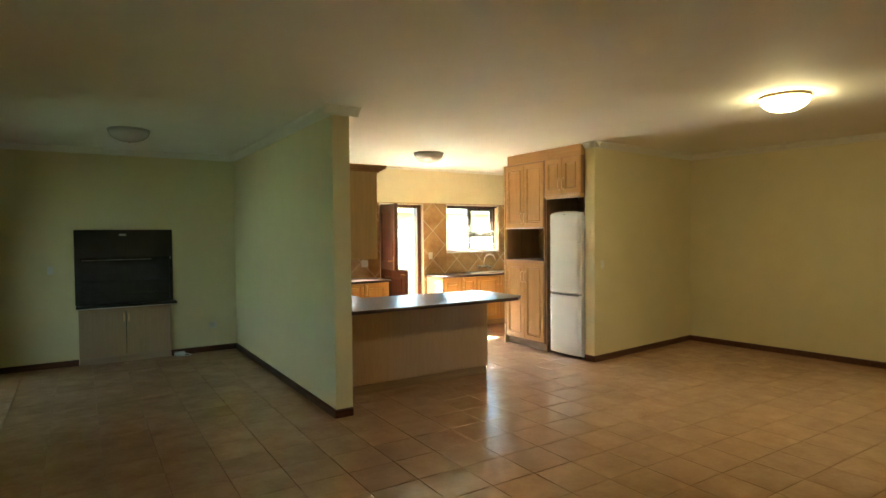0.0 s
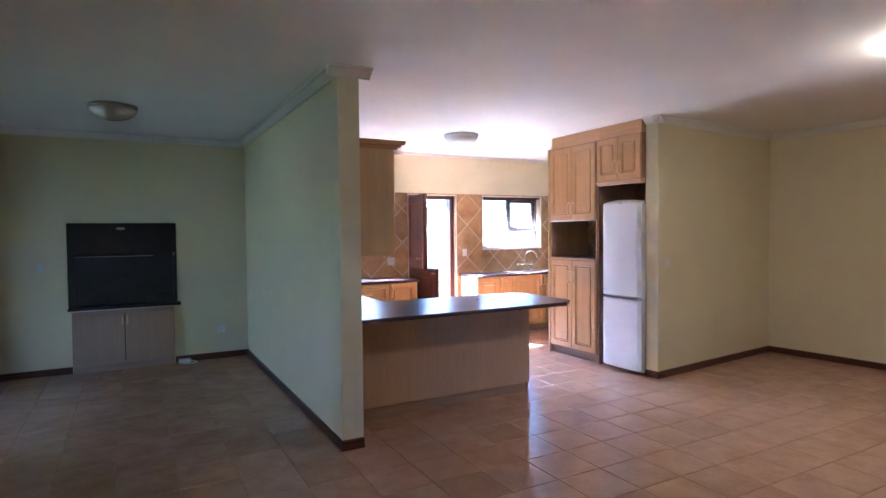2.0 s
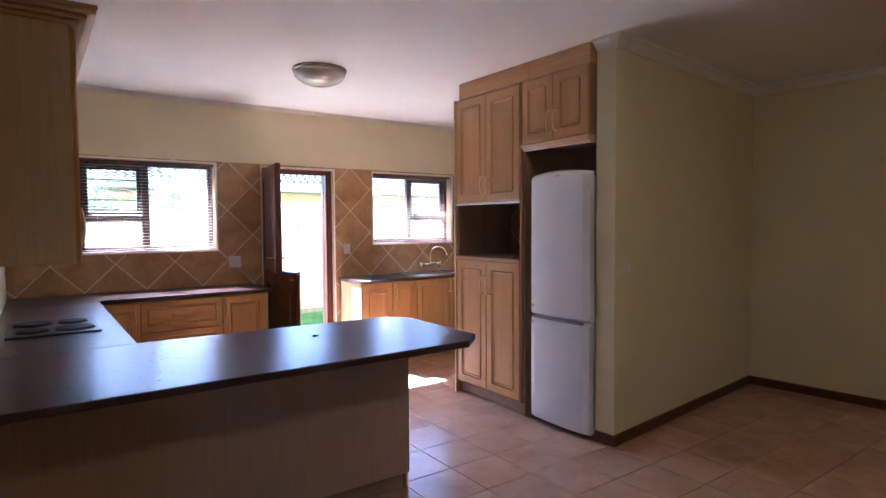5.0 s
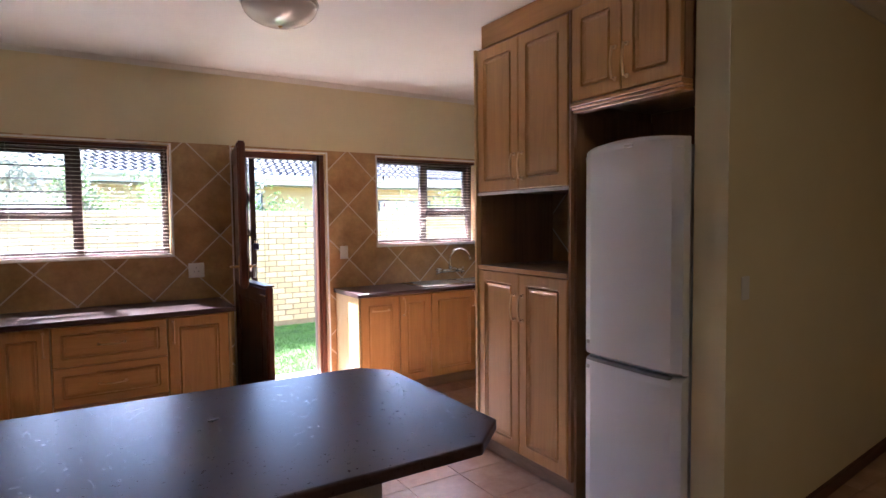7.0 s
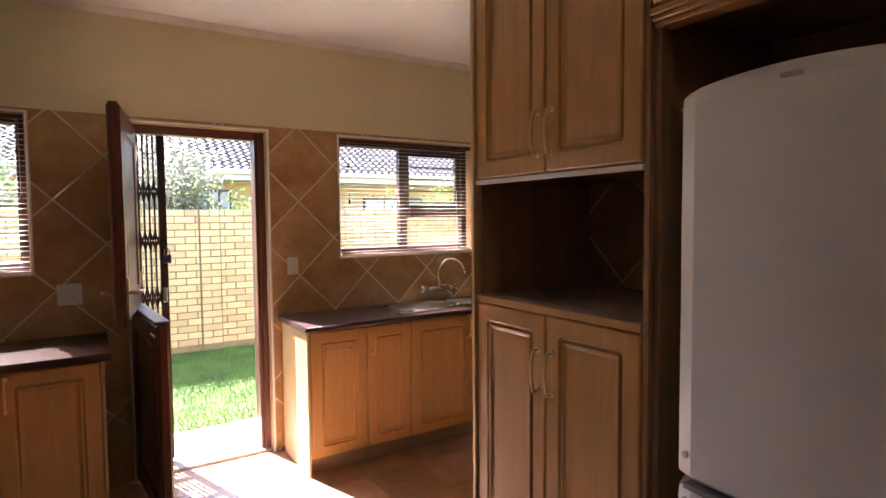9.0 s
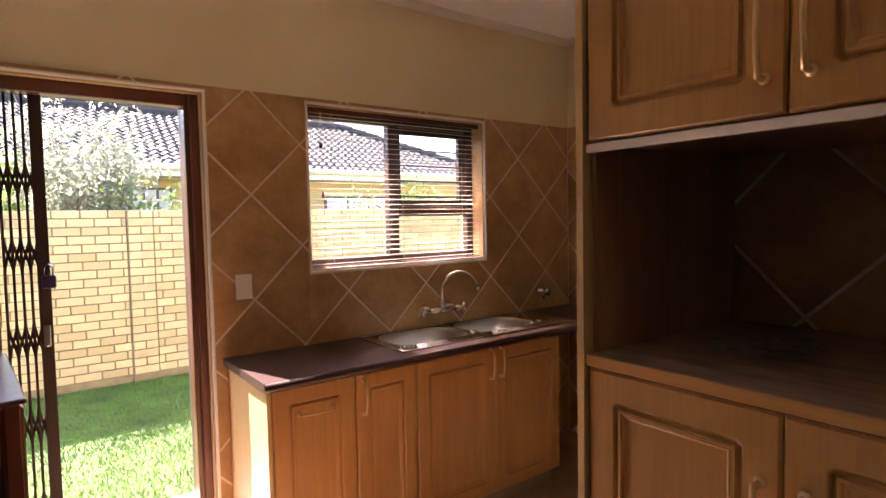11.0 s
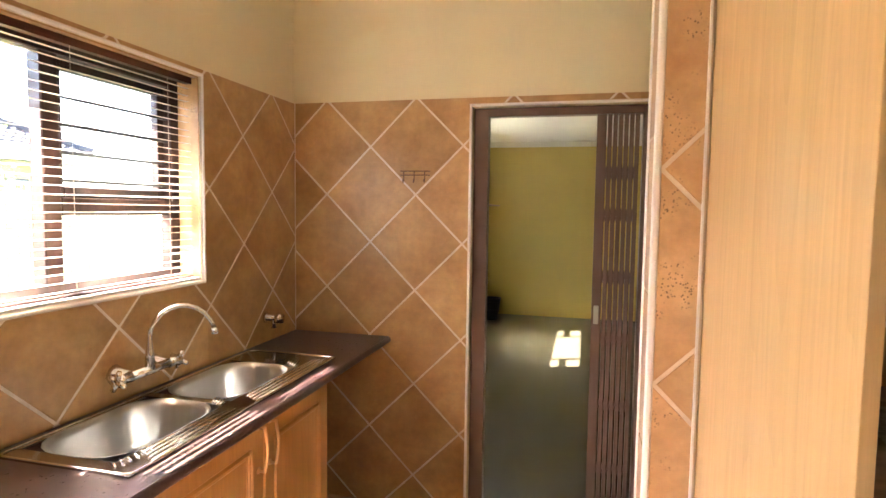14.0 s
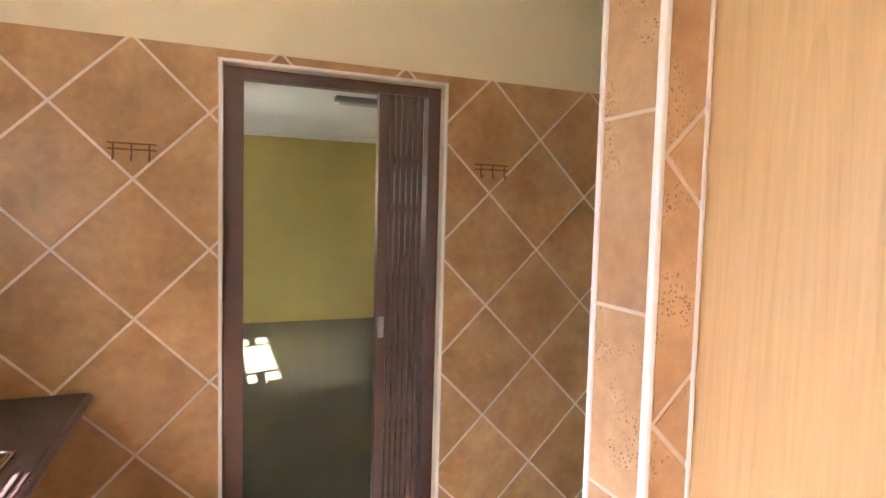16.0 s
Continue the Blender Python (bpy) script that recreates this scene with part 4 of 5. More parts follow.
def unit(name, label, x0, x1, y0, y1, z0, z1, mat_=None, group="kitchen base units"):
    u = thing(name, ((x0 + x1) / 2, (y0 + y1) / 2, z0), label, "cabinet", group)
    bd = part("body", box(x0, x1, y0, y1, z0, z1, 0.001), mat_ or BOARD, u)
    return u


# counter under the wide window
Y1 = 7.755
for x0, x1, kind in ((3.345, 3.634, "door"), (3.636, 4.287, "drawers"), (4.289, 4.685, "door")):
    u = unit("base_cabinet", "oak-foil kitchen base cabinet under a window", x0, x1, Y1, YN - 0.02, 0.10, TZ - 0.036)
    if kind == "door":
        front(u, "-y", x0 + 0.003, 0.105, Y1, x1 - x0 - 0.006, 0.752, handle=("l", 0.58) if x0 > 4 else ("r", 0.58))
    else:
        for v, hh in ((0.105, 0.245), (0.355, 0.245), (0.605, 0.252)):
            front(u, "-y", x0 + 0.003, v, Y1, x1 - x0 - 0.006, hh, OAKX, ("c", hh / 2), 0.045, "drawer_front")
    part("plinth", box(x0, x1, Y1 + 0.05, Y1 + 0.066, 0, 0.10), PLINTH, u)
u = thing("end_panel", (4.70, 8.0, 0), "oak melamine panel closing the cabinet run", "panel")
part("board", box(4.687, 4.703, Y1 - 0.01, YN - 0.02, 0, TZ - 0.036, 0.001), BOARD, u)

# run along the partition, with hob and oven
X1 = 3.30
for y0, y1 in ((5.70, 6.17), (6.80, 7.25), (7.25, 7.74)):
    u = unit("base_cabinet", "oak-foil kitchen base cabinet along the partition", PX1 + 0.01, X1, y0, y1 - 0.002, 0.10, TZ - 0.036)
    front(u, "+x", y0 + 0.003, 0.105, X1, y1 - y0 - 0.008, 0.752, handle=("r", 0.58))
    part("plinth", box(X1 - 0.066, X1 - 0.05, y0, y1 - 0.002, 0, 0.10), PLINTH, u)
ov = thing("oven", (3.0, 6.48, 0.10), "black built-in oven under the hob", "oven")
part("body", box(PX1 + 0.02, X1, 6.175, 6.795, 0.10, TZ - 0.037, 0.002), BLACKST, ov)
od = part("door", box(X1, X1 + 0.022, 6.18, 6.79, 0.14, 0.70, 0.004), BLACKST, ov)
part("handle", tube(bmesh.new(), [(X1 + 0.022, 6.25, 0.65), (X1 + 0.055, 6.25, 0.65), (X1 + 0.06, 6.48, 0.65), (X1 + 0.055, 6.72, 0.65), (X1 + 0.022, 6.72, 0.65)], 0.009, 8), BLACKST, od, "black bar handle")
cp = part("control_panel", box(X1, X1 + 0.024, 6.18, 6.79, 0.705, 0.858, 0.003), STEEL, ov, "steel control panel")
for k in range(6):
    t = lathe(bmesh.new(), [(0.02, 0), (0.02, 0.008), (0.015, 0.024), (0.008, 0.026)], (0, 0, 0), 14)
    t.transform(Matrix.Translation((X1 + 0.024, 6.24 + k * 0.098, 0.785)) @ pose(0, 0, 0, 0, 90, 0))
    part("knob", t, BLACKST, cp, "black control knob", smooth=True)
hob = thing("hob", (3.0, 6.48, TZ), "black four-plate hob set in the worktop", "hob")
part("plate_glass", box(2.80, 3.24, 6.20, 6.76, TZ, TZ + 0.012, 0.004, 2), BLACKST, hob)
for dx, dy, r in ((2.92, 6.34, 0.07), (3.12, 6.34, 0.09), (2.92, 6.60, 0.09), (3.12, 6.60, 0.07)):
    part("hotplate", lathe(bmesh.new(), [(r + 0.008, 0), (r + 0.008, 0.004), (r, 0.008), (r, 0.012), (0.01, 0.012)], (dx, dy, TZ + 0.012), 24), SOOT_SHADE, hob, "dark solid hotplate", smooth=False)

# peninsula and its worktop
pen = thing("peninsula", (3.7, 5.4, 0), "oak melamine breakfast counter base", "counter")
part("front_panel", box(PX1 + 0.004, 4.635, 5.165, 5.183, 0.092, TZ - 0.036, 0.001), PENBOARD, pen, "vertical-grained oak melamine panel")
part("kick_board", box(PX1 + 0.004, 4.60, 5.185, 5.20, 0, 0.094), PLINTH, pen, "scuffed kick board")
part("side_panel", box(4.617, 4.635, 5.184, 5.66, 0.0, TZ - 0.036, 0.001), PENBOARD, pen)
part("body", box(PX1 + 0.01, 4.616, 5.20, 5.66, 0.10, TZ - 0.037), BOARD, pen)
wt = thing("worktop", (3.7, 5.2, TZ - 0.034), "dark brown glossy laminate breakfast worktop", "worktop")
poly = [(PX1 + 0.003, 4.735), (4.73, 4.735), (4.875, 4.865), (4.875, 5.55), (4.77, 5.665), (3.345, 5.70), (3.345, 7.68), (PX1 + 0.003, 7.68)]
part("slab", prism(bmesh.new(), poly, TZ - 0.034, TZ, 0.006), TOP, wt)
part("joint_strip", box(PX1 + 0.003, 3.345, 5.70, 5.704, TZ - 0.002, TZ + 0.0012), GREYPL, wt, "thin joint between worktop lengths")
st = thing("worktop_mark", (4.15, 5.33, TZ), "small dark chip on the worktop", "debris")
part("chip", prism(bmesh.new(), [(4.135, 5.325), (4.15, 5.318), (4.168, 5.33), (4.158, 5.342), (4.14, 5.34)], TZ + 0.0005, TZ + 0.005), SOOT_SHADE, st)
wt = thing("worktop", (3.7, 8.0, TZ - 0.034), "dark brown laminate worktop under a window", "worktop")
part("slab", prism(bmesh.new(), [(PX1 + 0.003, 7.682), (3.36, 7.682), (3.36, 7.715), (4.735, 7.715), (4.735, YN - 0.012), (PX1 + 0.003, YN - 0.012)], TZ - 0.034, TZ, 0.006), TOP, wt)

# wall cupboard over the return
u = thing("wall_cabinet", (2.9, 5.4, 1.37), "oak melamine wall cabinet with a moulded cornice", "cabinet")
part("side_panel", box(PX1 + 0.003, 3.06, 4.76, 4.778, 1.37, 2.17, 0.001), BOARD, u)
part("body", box(PX1 + 0.003, 3.06, 4.779, 6.15, 1.37, 2.17), BOARD, u)
for k in range(3):
    front(u, "+x", 4.782 + k * 0.457, 1.373, 3.06, 0.452, 0.79, handle=("r", 0.05))
bm = bmesh.new()
for o, z0, z1 in ((0.01, 2.17, 2.185), (0.03, 2.185, 2.2), (0.055, 2.2, 2.215), (0.06, 2.215, 2.23)):
    bx(bm, PX1 + 0.003, 3.08 + o, 4.76 - o, 6.15, z0, z1 - 0.0003, 0.002)
part("cornice", bm, OAKX, u, "stepped oak cornice moulding")

# tall cupboards and fridge
XF = 5.985
u = thing("tall_cupboard", (6.3, 6.05, 0), "oak-foil tall kitchen cupboard with an open niche", "cupboard")
part("side_panel", prism(bmesh.new(), [(XF - 0.028, 6.4845), (6.6115, 6.526), (6.6115, 6.5452), (XF - 0.028, 6.503)], 0.0, 2.56, 0.001), BOARD, u, "pale oak melamine end panel")
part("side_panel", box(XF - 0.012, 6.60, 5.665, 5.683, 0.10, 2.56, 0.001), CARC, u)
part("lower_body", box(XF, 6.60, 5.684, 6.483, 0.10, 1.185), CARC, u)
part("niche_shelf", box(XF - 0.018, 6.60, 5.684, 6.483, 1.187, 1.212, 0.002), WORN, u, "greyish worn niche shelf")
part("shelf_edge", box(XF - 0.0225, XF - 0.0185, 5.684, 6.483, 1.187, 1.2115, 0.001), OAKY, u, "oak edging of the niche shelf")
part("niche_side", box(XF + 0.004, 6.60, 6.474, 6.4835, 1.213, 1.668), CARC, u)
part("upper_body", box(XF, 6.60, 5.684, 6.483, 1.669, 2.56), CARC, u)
part("edge_strip", box(XF - 0.018, XF - 0.002, 5.684, 6.483, 1.650, 1.667), TRIM, u, "pale edging strip")
for k, hd in ((0, "r"), (1, "l")):
    front(u, "-x", 6.480 - k * 0.3985, 0.112, XF, 0.3955, 1.07, handle=(hd, 0.80))
    front(u, "-x", 6.480 - k * 0.3985, 1.673, XF, 0.3955, 0.872, handle=(hd, 0.06))
part("plinth", box(XF + 0.04, XF + 0.056, 5.684, 6.483, 0, 0.10), PLINTH, u)
part("bulkhead", box(XF - 0.004, 6.60, 5.60, 6.45, 2.561, H - 0.003, 0.001), OAKY, u, "oak filler up to the ceiling")
u = thing("fridge_cupboard", (6.3, 5.3, 2.04), "oak-foil cupboard above the fridge", "cupboard")
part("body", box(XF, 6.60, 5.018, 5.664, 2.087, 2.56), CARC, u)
for k, hd in ((0, "r"), (1, "l")):
    front(u, "-x", 5.658 - k * 0.319, 2.092, XF, 0.316, 0.463, handle=(hd, 0.06))
bm = bmesh.new()
for o, z0, z1 in ((0.022, 2.067, 2.087), (0.012, 2.052, 2.067), (0.0, 2.037, 2.052)):
    bx(bm, XF - o, XF + 0.06, 5.018, 5.664, z0, z1 - 0.0003, 0.003)
part("pelmet", bm, OAKY, u, "stepped oak light pelmet")
part("bulkhead", box(XF - 0.003, 6.60, 5.018, 5.599, 2.561, H - 0.003, 0.001), OAKY, u, "oak filler up to the ceiling")
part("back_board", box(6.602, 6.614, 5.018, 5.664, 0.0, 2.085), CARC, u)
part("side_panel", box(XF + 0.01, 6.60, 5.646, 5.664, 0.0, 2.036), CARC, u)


def fridge():
    x0, x1, y0, y1, zt, zs = 5.975, 6.56, 5.018, 5.572, 1.845, 0.812
    f = thing("fridge", ((x0 + x1) / 2, (y0 + y1) / 2, 0.0), "white fridge freezer with two doors", "fridge")
    part("body", box(x0 + 0.06, x1, y0 + 0.004, y1 - 0.004, 0.03, zt - 0.03, 0.01, 2), FRIDGE, f)
    for k in range(4):
        part("foot", lathe(bmesh.new(), [(0.018, 0), (0.018, 0.012), (0.01, 0.03)], (x0 + 0.1 + 0.4 * (k % 2), y0 + 0.06 + 0.44 * (k // 2), 0.0), 12), GREYPL, f, "dark plastic foot")
    for nm, za, zb in (("freezer_door", 0.035, zs - 0.006), ("fridge_door", zs + 0.006, zt)):
        bm = bmesh.new()
        n = 12
        rows = []
        for k in range(n + 1):
            y = y0 + (y1 - y0) * k / n
            e = min(k, n - k)
            bow = 0.018 * (1 - (2 * k / n - 1) ** 2) - (0.012 if e == 0 else 0)
            top = zb + (0.022 * (1 - (2 * k / n - 1) ** 2) if nm == "fridge_door" else 0)
            rows.append([bm.verts.new(p) for p in ((x0 + 0.058, y, za), (x0 + 0.012 - bow, y, za), (x0 - bow, y, za + 0.012), (x0 - bow, y, top - 0.045), (x0 + 0.004 - bow, y, top - 0.018), (x0 + 0.03 - bow, y, top), (x0 + 0.058, y, top))])
        for a, b in zip(rows, rows[1:]):
            for i in range(7):
                bm.faces.new((a[i], a[(i + 1) % 7], b[(i + 1) % 7], b[i]))
        bm.faces.new(rows[0])
        bm.faces.new(rows[-1][::-1])
        d = part(nm, bm, FRIDGE, f, smooth=False)
        if nm == "fridge_door":
            part("top_seam", tube(bmesh.new(), [(x0 - 0.018 * (1 - (2 * k / 12 - 1) ** 2) + 0.006, y0 + (y1 - y0) * k / 12, zt - 0.046 + 0.022 * (1 - (2 * k / 12 - 1) ** 2)) for k in range(13)], 0.0018, 5), WHITEPL, d)
            part("badge", box(x0 - 0.020, x0 - 0.014, 5.26, 5.31, zt - 0.022, zt - 0.010, 0.002), STEEL, d, "small oval chrome badge")
        else:
            part("handle_recess", prism(bmesh.new(), [(x0 - 0.012, y1 - 0.03), (x0 - 0.0205, y1 - 0.1), (x0 - 0.021, y0 + 0.12), (x0 - 0.012, y0 + 0.05), (x0 + 0.02, y0 + 0.05), (x0 + 0.02, y1 - 0.03)], zs - 0.018, zs - 0.004), GREYPL, d, "grey recessed grip between the doors")
        for zz in ((zs + 0.07,) if nm == "fridge_door" else (zs - 0.055,)):
            t = lathe(bmesh.new(), [(0.010, 0), (0.010, 0.004), (0.006, 0.006)], (0, 0, 0), 14)
            t.transform(Matrix.Translation((x0 - 0.002, y1 - 0.03, zz)) @ pose(0, 0, 0, 0, -90, 0))
            part("screw_cap", t, STEEL, d, "round metal screw cap")


fridge()
lf = thing("leaflet", (6.29, 6.25, 1.213), "crumpled leaflet lying in the niche", "paper")
bm = bmesh.new()
rn = random.Random(2)
g = [[bm.verts.new((6.17 + 0.04 * i, 6.16 + 0.038 * j, 1.2145 + rn.uniform(0, 0.012))) for j in range(6)] for i in range(7)]
for i in range(6):
    for j in range(5):
        bm.faces.new((g[i][j], g[i + 1][j], g[i + 1][j + 1], g[i][j + 1]))
bmesh.ops.solidify(bm, geom=bm.faces[:], thickness=0.0008)
part("sheet", bm, PAPER, lf)

# sink counter
Y2 = 7.835
for x0, x1, kind in ((5.735, 6.098, "pull"), (6.10, 6.41, "door"), (6.412, 7.375, "pair")):
    u = unit("base_cabinet", "oak-foil base cabinet of the sink counter", x0, x1, Y2, YN - 0.02, 0.10, TZ - 0.036 if kind != "pair" else 0.70, BOARD)
    if kind == "pull":
        front(u, "-y", x0 + 0.003, 0.105, Y2, x1 - x0 - 0.006, 0.752, handle=("t", 0.64))
    elif kind == "door":
        front(u, "-y", x0 + 0.002, 0.105, Y2, x1 - x0 - 0.004, 0.752, handle=("l", 0.58))
    else:
        w = (x1 - x0) / 2 - 0.003
        front(u, "-y", x0 + 0.002, 0.105, Y2, w, 0.752, handle=("r", 0.60))
        front(u, "-y", x0 + 0.004 + w, 0.105, Y2, w, 0.752, handle=("l", 0.60))
        part("top_rail", box(x0, x1, Y2, Y2 + 0.018, 0.70, TZ - 0.036), BOARD, u)
        part("side_panel", box(x1 - 0.016, x1, Y2 + 0.019, YN - 0.02, 0.70, TZ - 0.036), BOARD, u)
    part("plinth", box(x0, x1, Y2 + 0.05, Y2 + 0.066, 0, 0.10), PLINTH, u)
u = thing("end_panel", (5.72, 8.0, 0), "oak melamine panel beside the back door", "panel")
part("board", box(5.717, 5.733, Y2 - 0.012, YN - 0.02, 0, TZ - 0.036, 0.001), BOARD, u)
SX0, SX1, SY0, SY1 = 6.37, 7.55, 7.862, 8.285
wt = thing("worktop", (6.9, 8.05, TZ - 0.034), "dark brown laminate worktop with a sink cut-out", "worktop")
YF = 7.792
bm = wall_mesh("x", TZ - 0.034, TZ, 5.70, XE - 0.012, YF, YN - 0.012, [(SX0 + 0.02, SX1 - 0.02, SY0 + 0.02, SY1 - 0.02)])
bm.transform(Matrix(((1, 0, 0, 0), (0, 0, 1, 0), (0, 1, 0, 0), (0, 0, 0, 1))))
part("slab", bm, TOP, wt)
part("nosing", tube(bmesh.new(), [(5.702, YF, TZ - 0.017), (XE - 0.013, YF, TZ - 0.017)], 0.0165, 14), TOP, wt, "rounded worktop edge", smooth=True)
part("end_cap", box(XE - 0.03, XE - 0.014, YF - 0.004, YF + 0.01, TZ - 0.03, TZ - 0.004, 0.002), WHITEPL, wt, "small white end cap")


def sink():
    s = thing("double_sink", ((SX0 + SX1) / 2, (SY0 + SY1) / 2, TZ), "stainless steel double bowl inset sink", "sink")
    bowls = ((6.425, 6.88), (6.915, 7.37))
    b0, b1 = SY0 + 0.092, SY1 - 0.022
    bm = bmesh.new()
    z = TZ + 0.006

    def rim(x0, x1, y0, y1):
        bx(bm, x0, x1, y0, y1, TZ + 0.0005, z)
    rim(SX0, bowls[0][0], SY0, SY1)
    rim(bowls[0][1], bowls[1][0], b0, b1)
    rim(bowls[1][1], SX1, SY0, SY1)
    rim(bowls[0][0], bowls[1][1], SY0, b0)
    rim(bowls[0][0], bowls[1][1], b1, SY1)
    part("rim", bm, RIM, s)
    for xa, xb in bowls:
        bm = bmesh.new()
        rings = []
        for ins, dz, rad in ((-0.004, 0.0065, 0.12), (0.004, 0.004, 0.12), (0.010, -0.015, 0.12), (0.020, -0.12, 0.115), (0.030, -0.145, 0.11), (0.055, -0.16, 0.09), (0.12, -0.165, 0.05)):
            ring = []
            x0, x1, y0, y1 = xa + ins, xb - ins, b0 + ins, b1 - ins
            r = min(rad, (x1 - x0) / 2.2, (y1 - y0) / 2.2)
            for cx, cy, a0 in ((x1 - r, y1 - r, 0), (x0 + r, y1 - r, 90), (x0 + r, y0 + r, 180), (x1 - r, y0 + r, 270)):
                for k in range(6):
                    a = radians(a0 + 18 * k)
                    ring.append(bm.verts.new((cx + r * math.cos(a), cy + r * math.sin(a), TZ + dz)))
            rings.append(ring)
        for a, b in zip(rings, rings[1:]):
            for k in range(24):
                bm.faces.new((a[k], a[(k + 1) % 24], b[(k + 1) % 24], b[k]))
        bm.faces.new(rings[-1])
        bw = part("bowl", bm, STEEL, s, smooth=True)
        part("waste", lathe(bmesh.new(), [(0.045, 0), (0.045, 0.003), (0.035, 0.004), (0.03, -0.004), (0.005, -0.004)], ((xa + xb) / 2, (b0 + b1) / 2, TZ - 0.165), 20), CHROME, bw, "chrome waste ring")
    for k in range(4):
        y = SY0 + 0.014 + k * 0.019
        for xa, xb in ((SX0 + 0.09, 6.87), (6.94, SX1 - 0.02)):
            part("drainer_rib", tube(bmesh.new(), [(xa + 0.012 * k, y, z), ((xa + xb) / 2, y, z + 0.0015), (xb - 0.02 * k, y, z)], 0.0038, 8), CHROME, s, smooth=True)
    # short ribs fanning over the corner beside each bowl, and the raised bead round the plate
    for xc in (6.90, 7.40):
        for k in range(4):
            y = SY0 + 0.105 + k * 0.014
            part("corner_rib", tube(bmesh.new(), [(xc - 0.035 + 0.009 * k, y, z), (xc + 0.004 * k, y + 0.006, z + 0.003), (xc + 0.03, y + 0.012, z)], 0.004, 8), CHROME, s, smooth=True)
    for k in range(6):
        x = SX0 + 0.03 + k * 0.022
        part("corner_rib", tube(bmesh.new(), [(x, SY0 + 0.07 - 0.004 * k, z), (x + 0.012, SY0 + 0.085, z + 0.002), (x + 0.02, SY0 + 0.10 - 0.002 * k, z)], 0.0035, 8), CHROME, s, smooth=True)
    e, m = 0.03, 0.004
    ring = []
    for cx, cy, a0 in ((SX1 - e, SY1 - e, 0), (SX0 + e, SY1 - e, 90), (SX0 + e, SY0 + e, 180), (SX1 - e, SY0 + e, 270)):
        ring += [(cx + (e - m) * math.cos(radians(a0 + 22.5 * k)), cy + (e - m) * math.sin(radians(a0 + 22.5 * k)), z) for k in range(5)]
    part("edge_bead", tube(bmesh.new(), ring + ring[:1], 0.0042, 8), CHROME, s, smooth=True)


sink()


def mixer():
    t = thing("sink_mixer", (6.895, YN, 0.995), "chrome wall-mounted sink mixer with a swan neck", "tap")
    y = YN - 0.075
    part("bridge", tube(bmesh.new(), [(6.805, y, 0.995), (6.985, y, 0.995)], 0.017, 12), CHROME, t, smooth=True)
    for x in (6.81, 6.98):
        part("wall_flange", tube(bmesh.new(), [(x, YN - 0.008, 0.995), (x, YN - 0.02, 0.995), (x, y, 0.995)], [0.036, 0.026, 0.017], 16), CHROME, t, smooth=True)
    for x, s in ((6.805, -1), (6.985, 1)):
        h = part("valve", tube(bmesh.new(), [(x, y, 0.995), (x + s * 0.03, y, 0.995), (x + s * 0.05, y, 0.995)], [0.019, 0.016, 0.023], 14), CHROME, t, smooth=True)
        k = bmesh.new()
        for a in range(4):
            c, d = math.cos(a * math.pi / 2 + 0.4), math.sin(a * math.pi / 2 + 0.4)
            tube(k, [(x + s * 0.055, y, 0.995), (x + s * 0.058, y + 0.036 * c, 0.995 + 0.036 * d)], [0.011, 0.0085], 10)
        part("cross_handle", k, CHROME, h, smooth=True)
    pts = [(6.895, y, 0.995), (6.895, y, 1.06)]
    for k in range(11):
        a = math.pi * k / 10 * 0.92
        pts.append((6.895 + 0.085 * (1 - math.cos(a)) * 0.75, y - 0.085 * (1 - math.cos(a)), 1.10 + 0.115 * math.sin(a)))
    part("swan_neck", tube(bmesh.new(), pts, [0.018, 0.014] + [0.0085] * 11, 12), CHROME, t, "curved chrome spout", smooth=True)
    e = Vector(pts[-1])
    part("nozzle", tube(bmesh.new(), [e, e - Vector((0, 0.002, 0.022))], 0.012, 12), CHROME, t, smooth=True)


mixer()
t = thing("wall_tap", (7.745, YN, 1.02), "small chrome washing machine tap on the tiles", "tap")
part("flange", tube(bmesh.new(), [(7.745, YN - 0.008, 1.02), (7.745, YN - 0.02, 1.02), (7.745, YN - 0.065, 1.02)], [0.030, 0.017, 0.014], 14), CHROME, t, smooth=True)
part("knob", tube(bmesh.new(), [(7.745, YN - 0.06, 1.02), (7.745, YN - 0.072, 1.02), (7.745, YN - 0.10, 1.02)], [0.014, 0.026, 0.024], 14), CHROME, t, smooth=True)
part("spout", tube(bmesh.new(), [(7.745, YN - 0.045, 1.02), (7.745, YN - 0.05, 1.0), (7.745, YN - 0.052, 0.97)], [0.011, 0.011, 0.012], 12), CHROME, t, smooth=True)


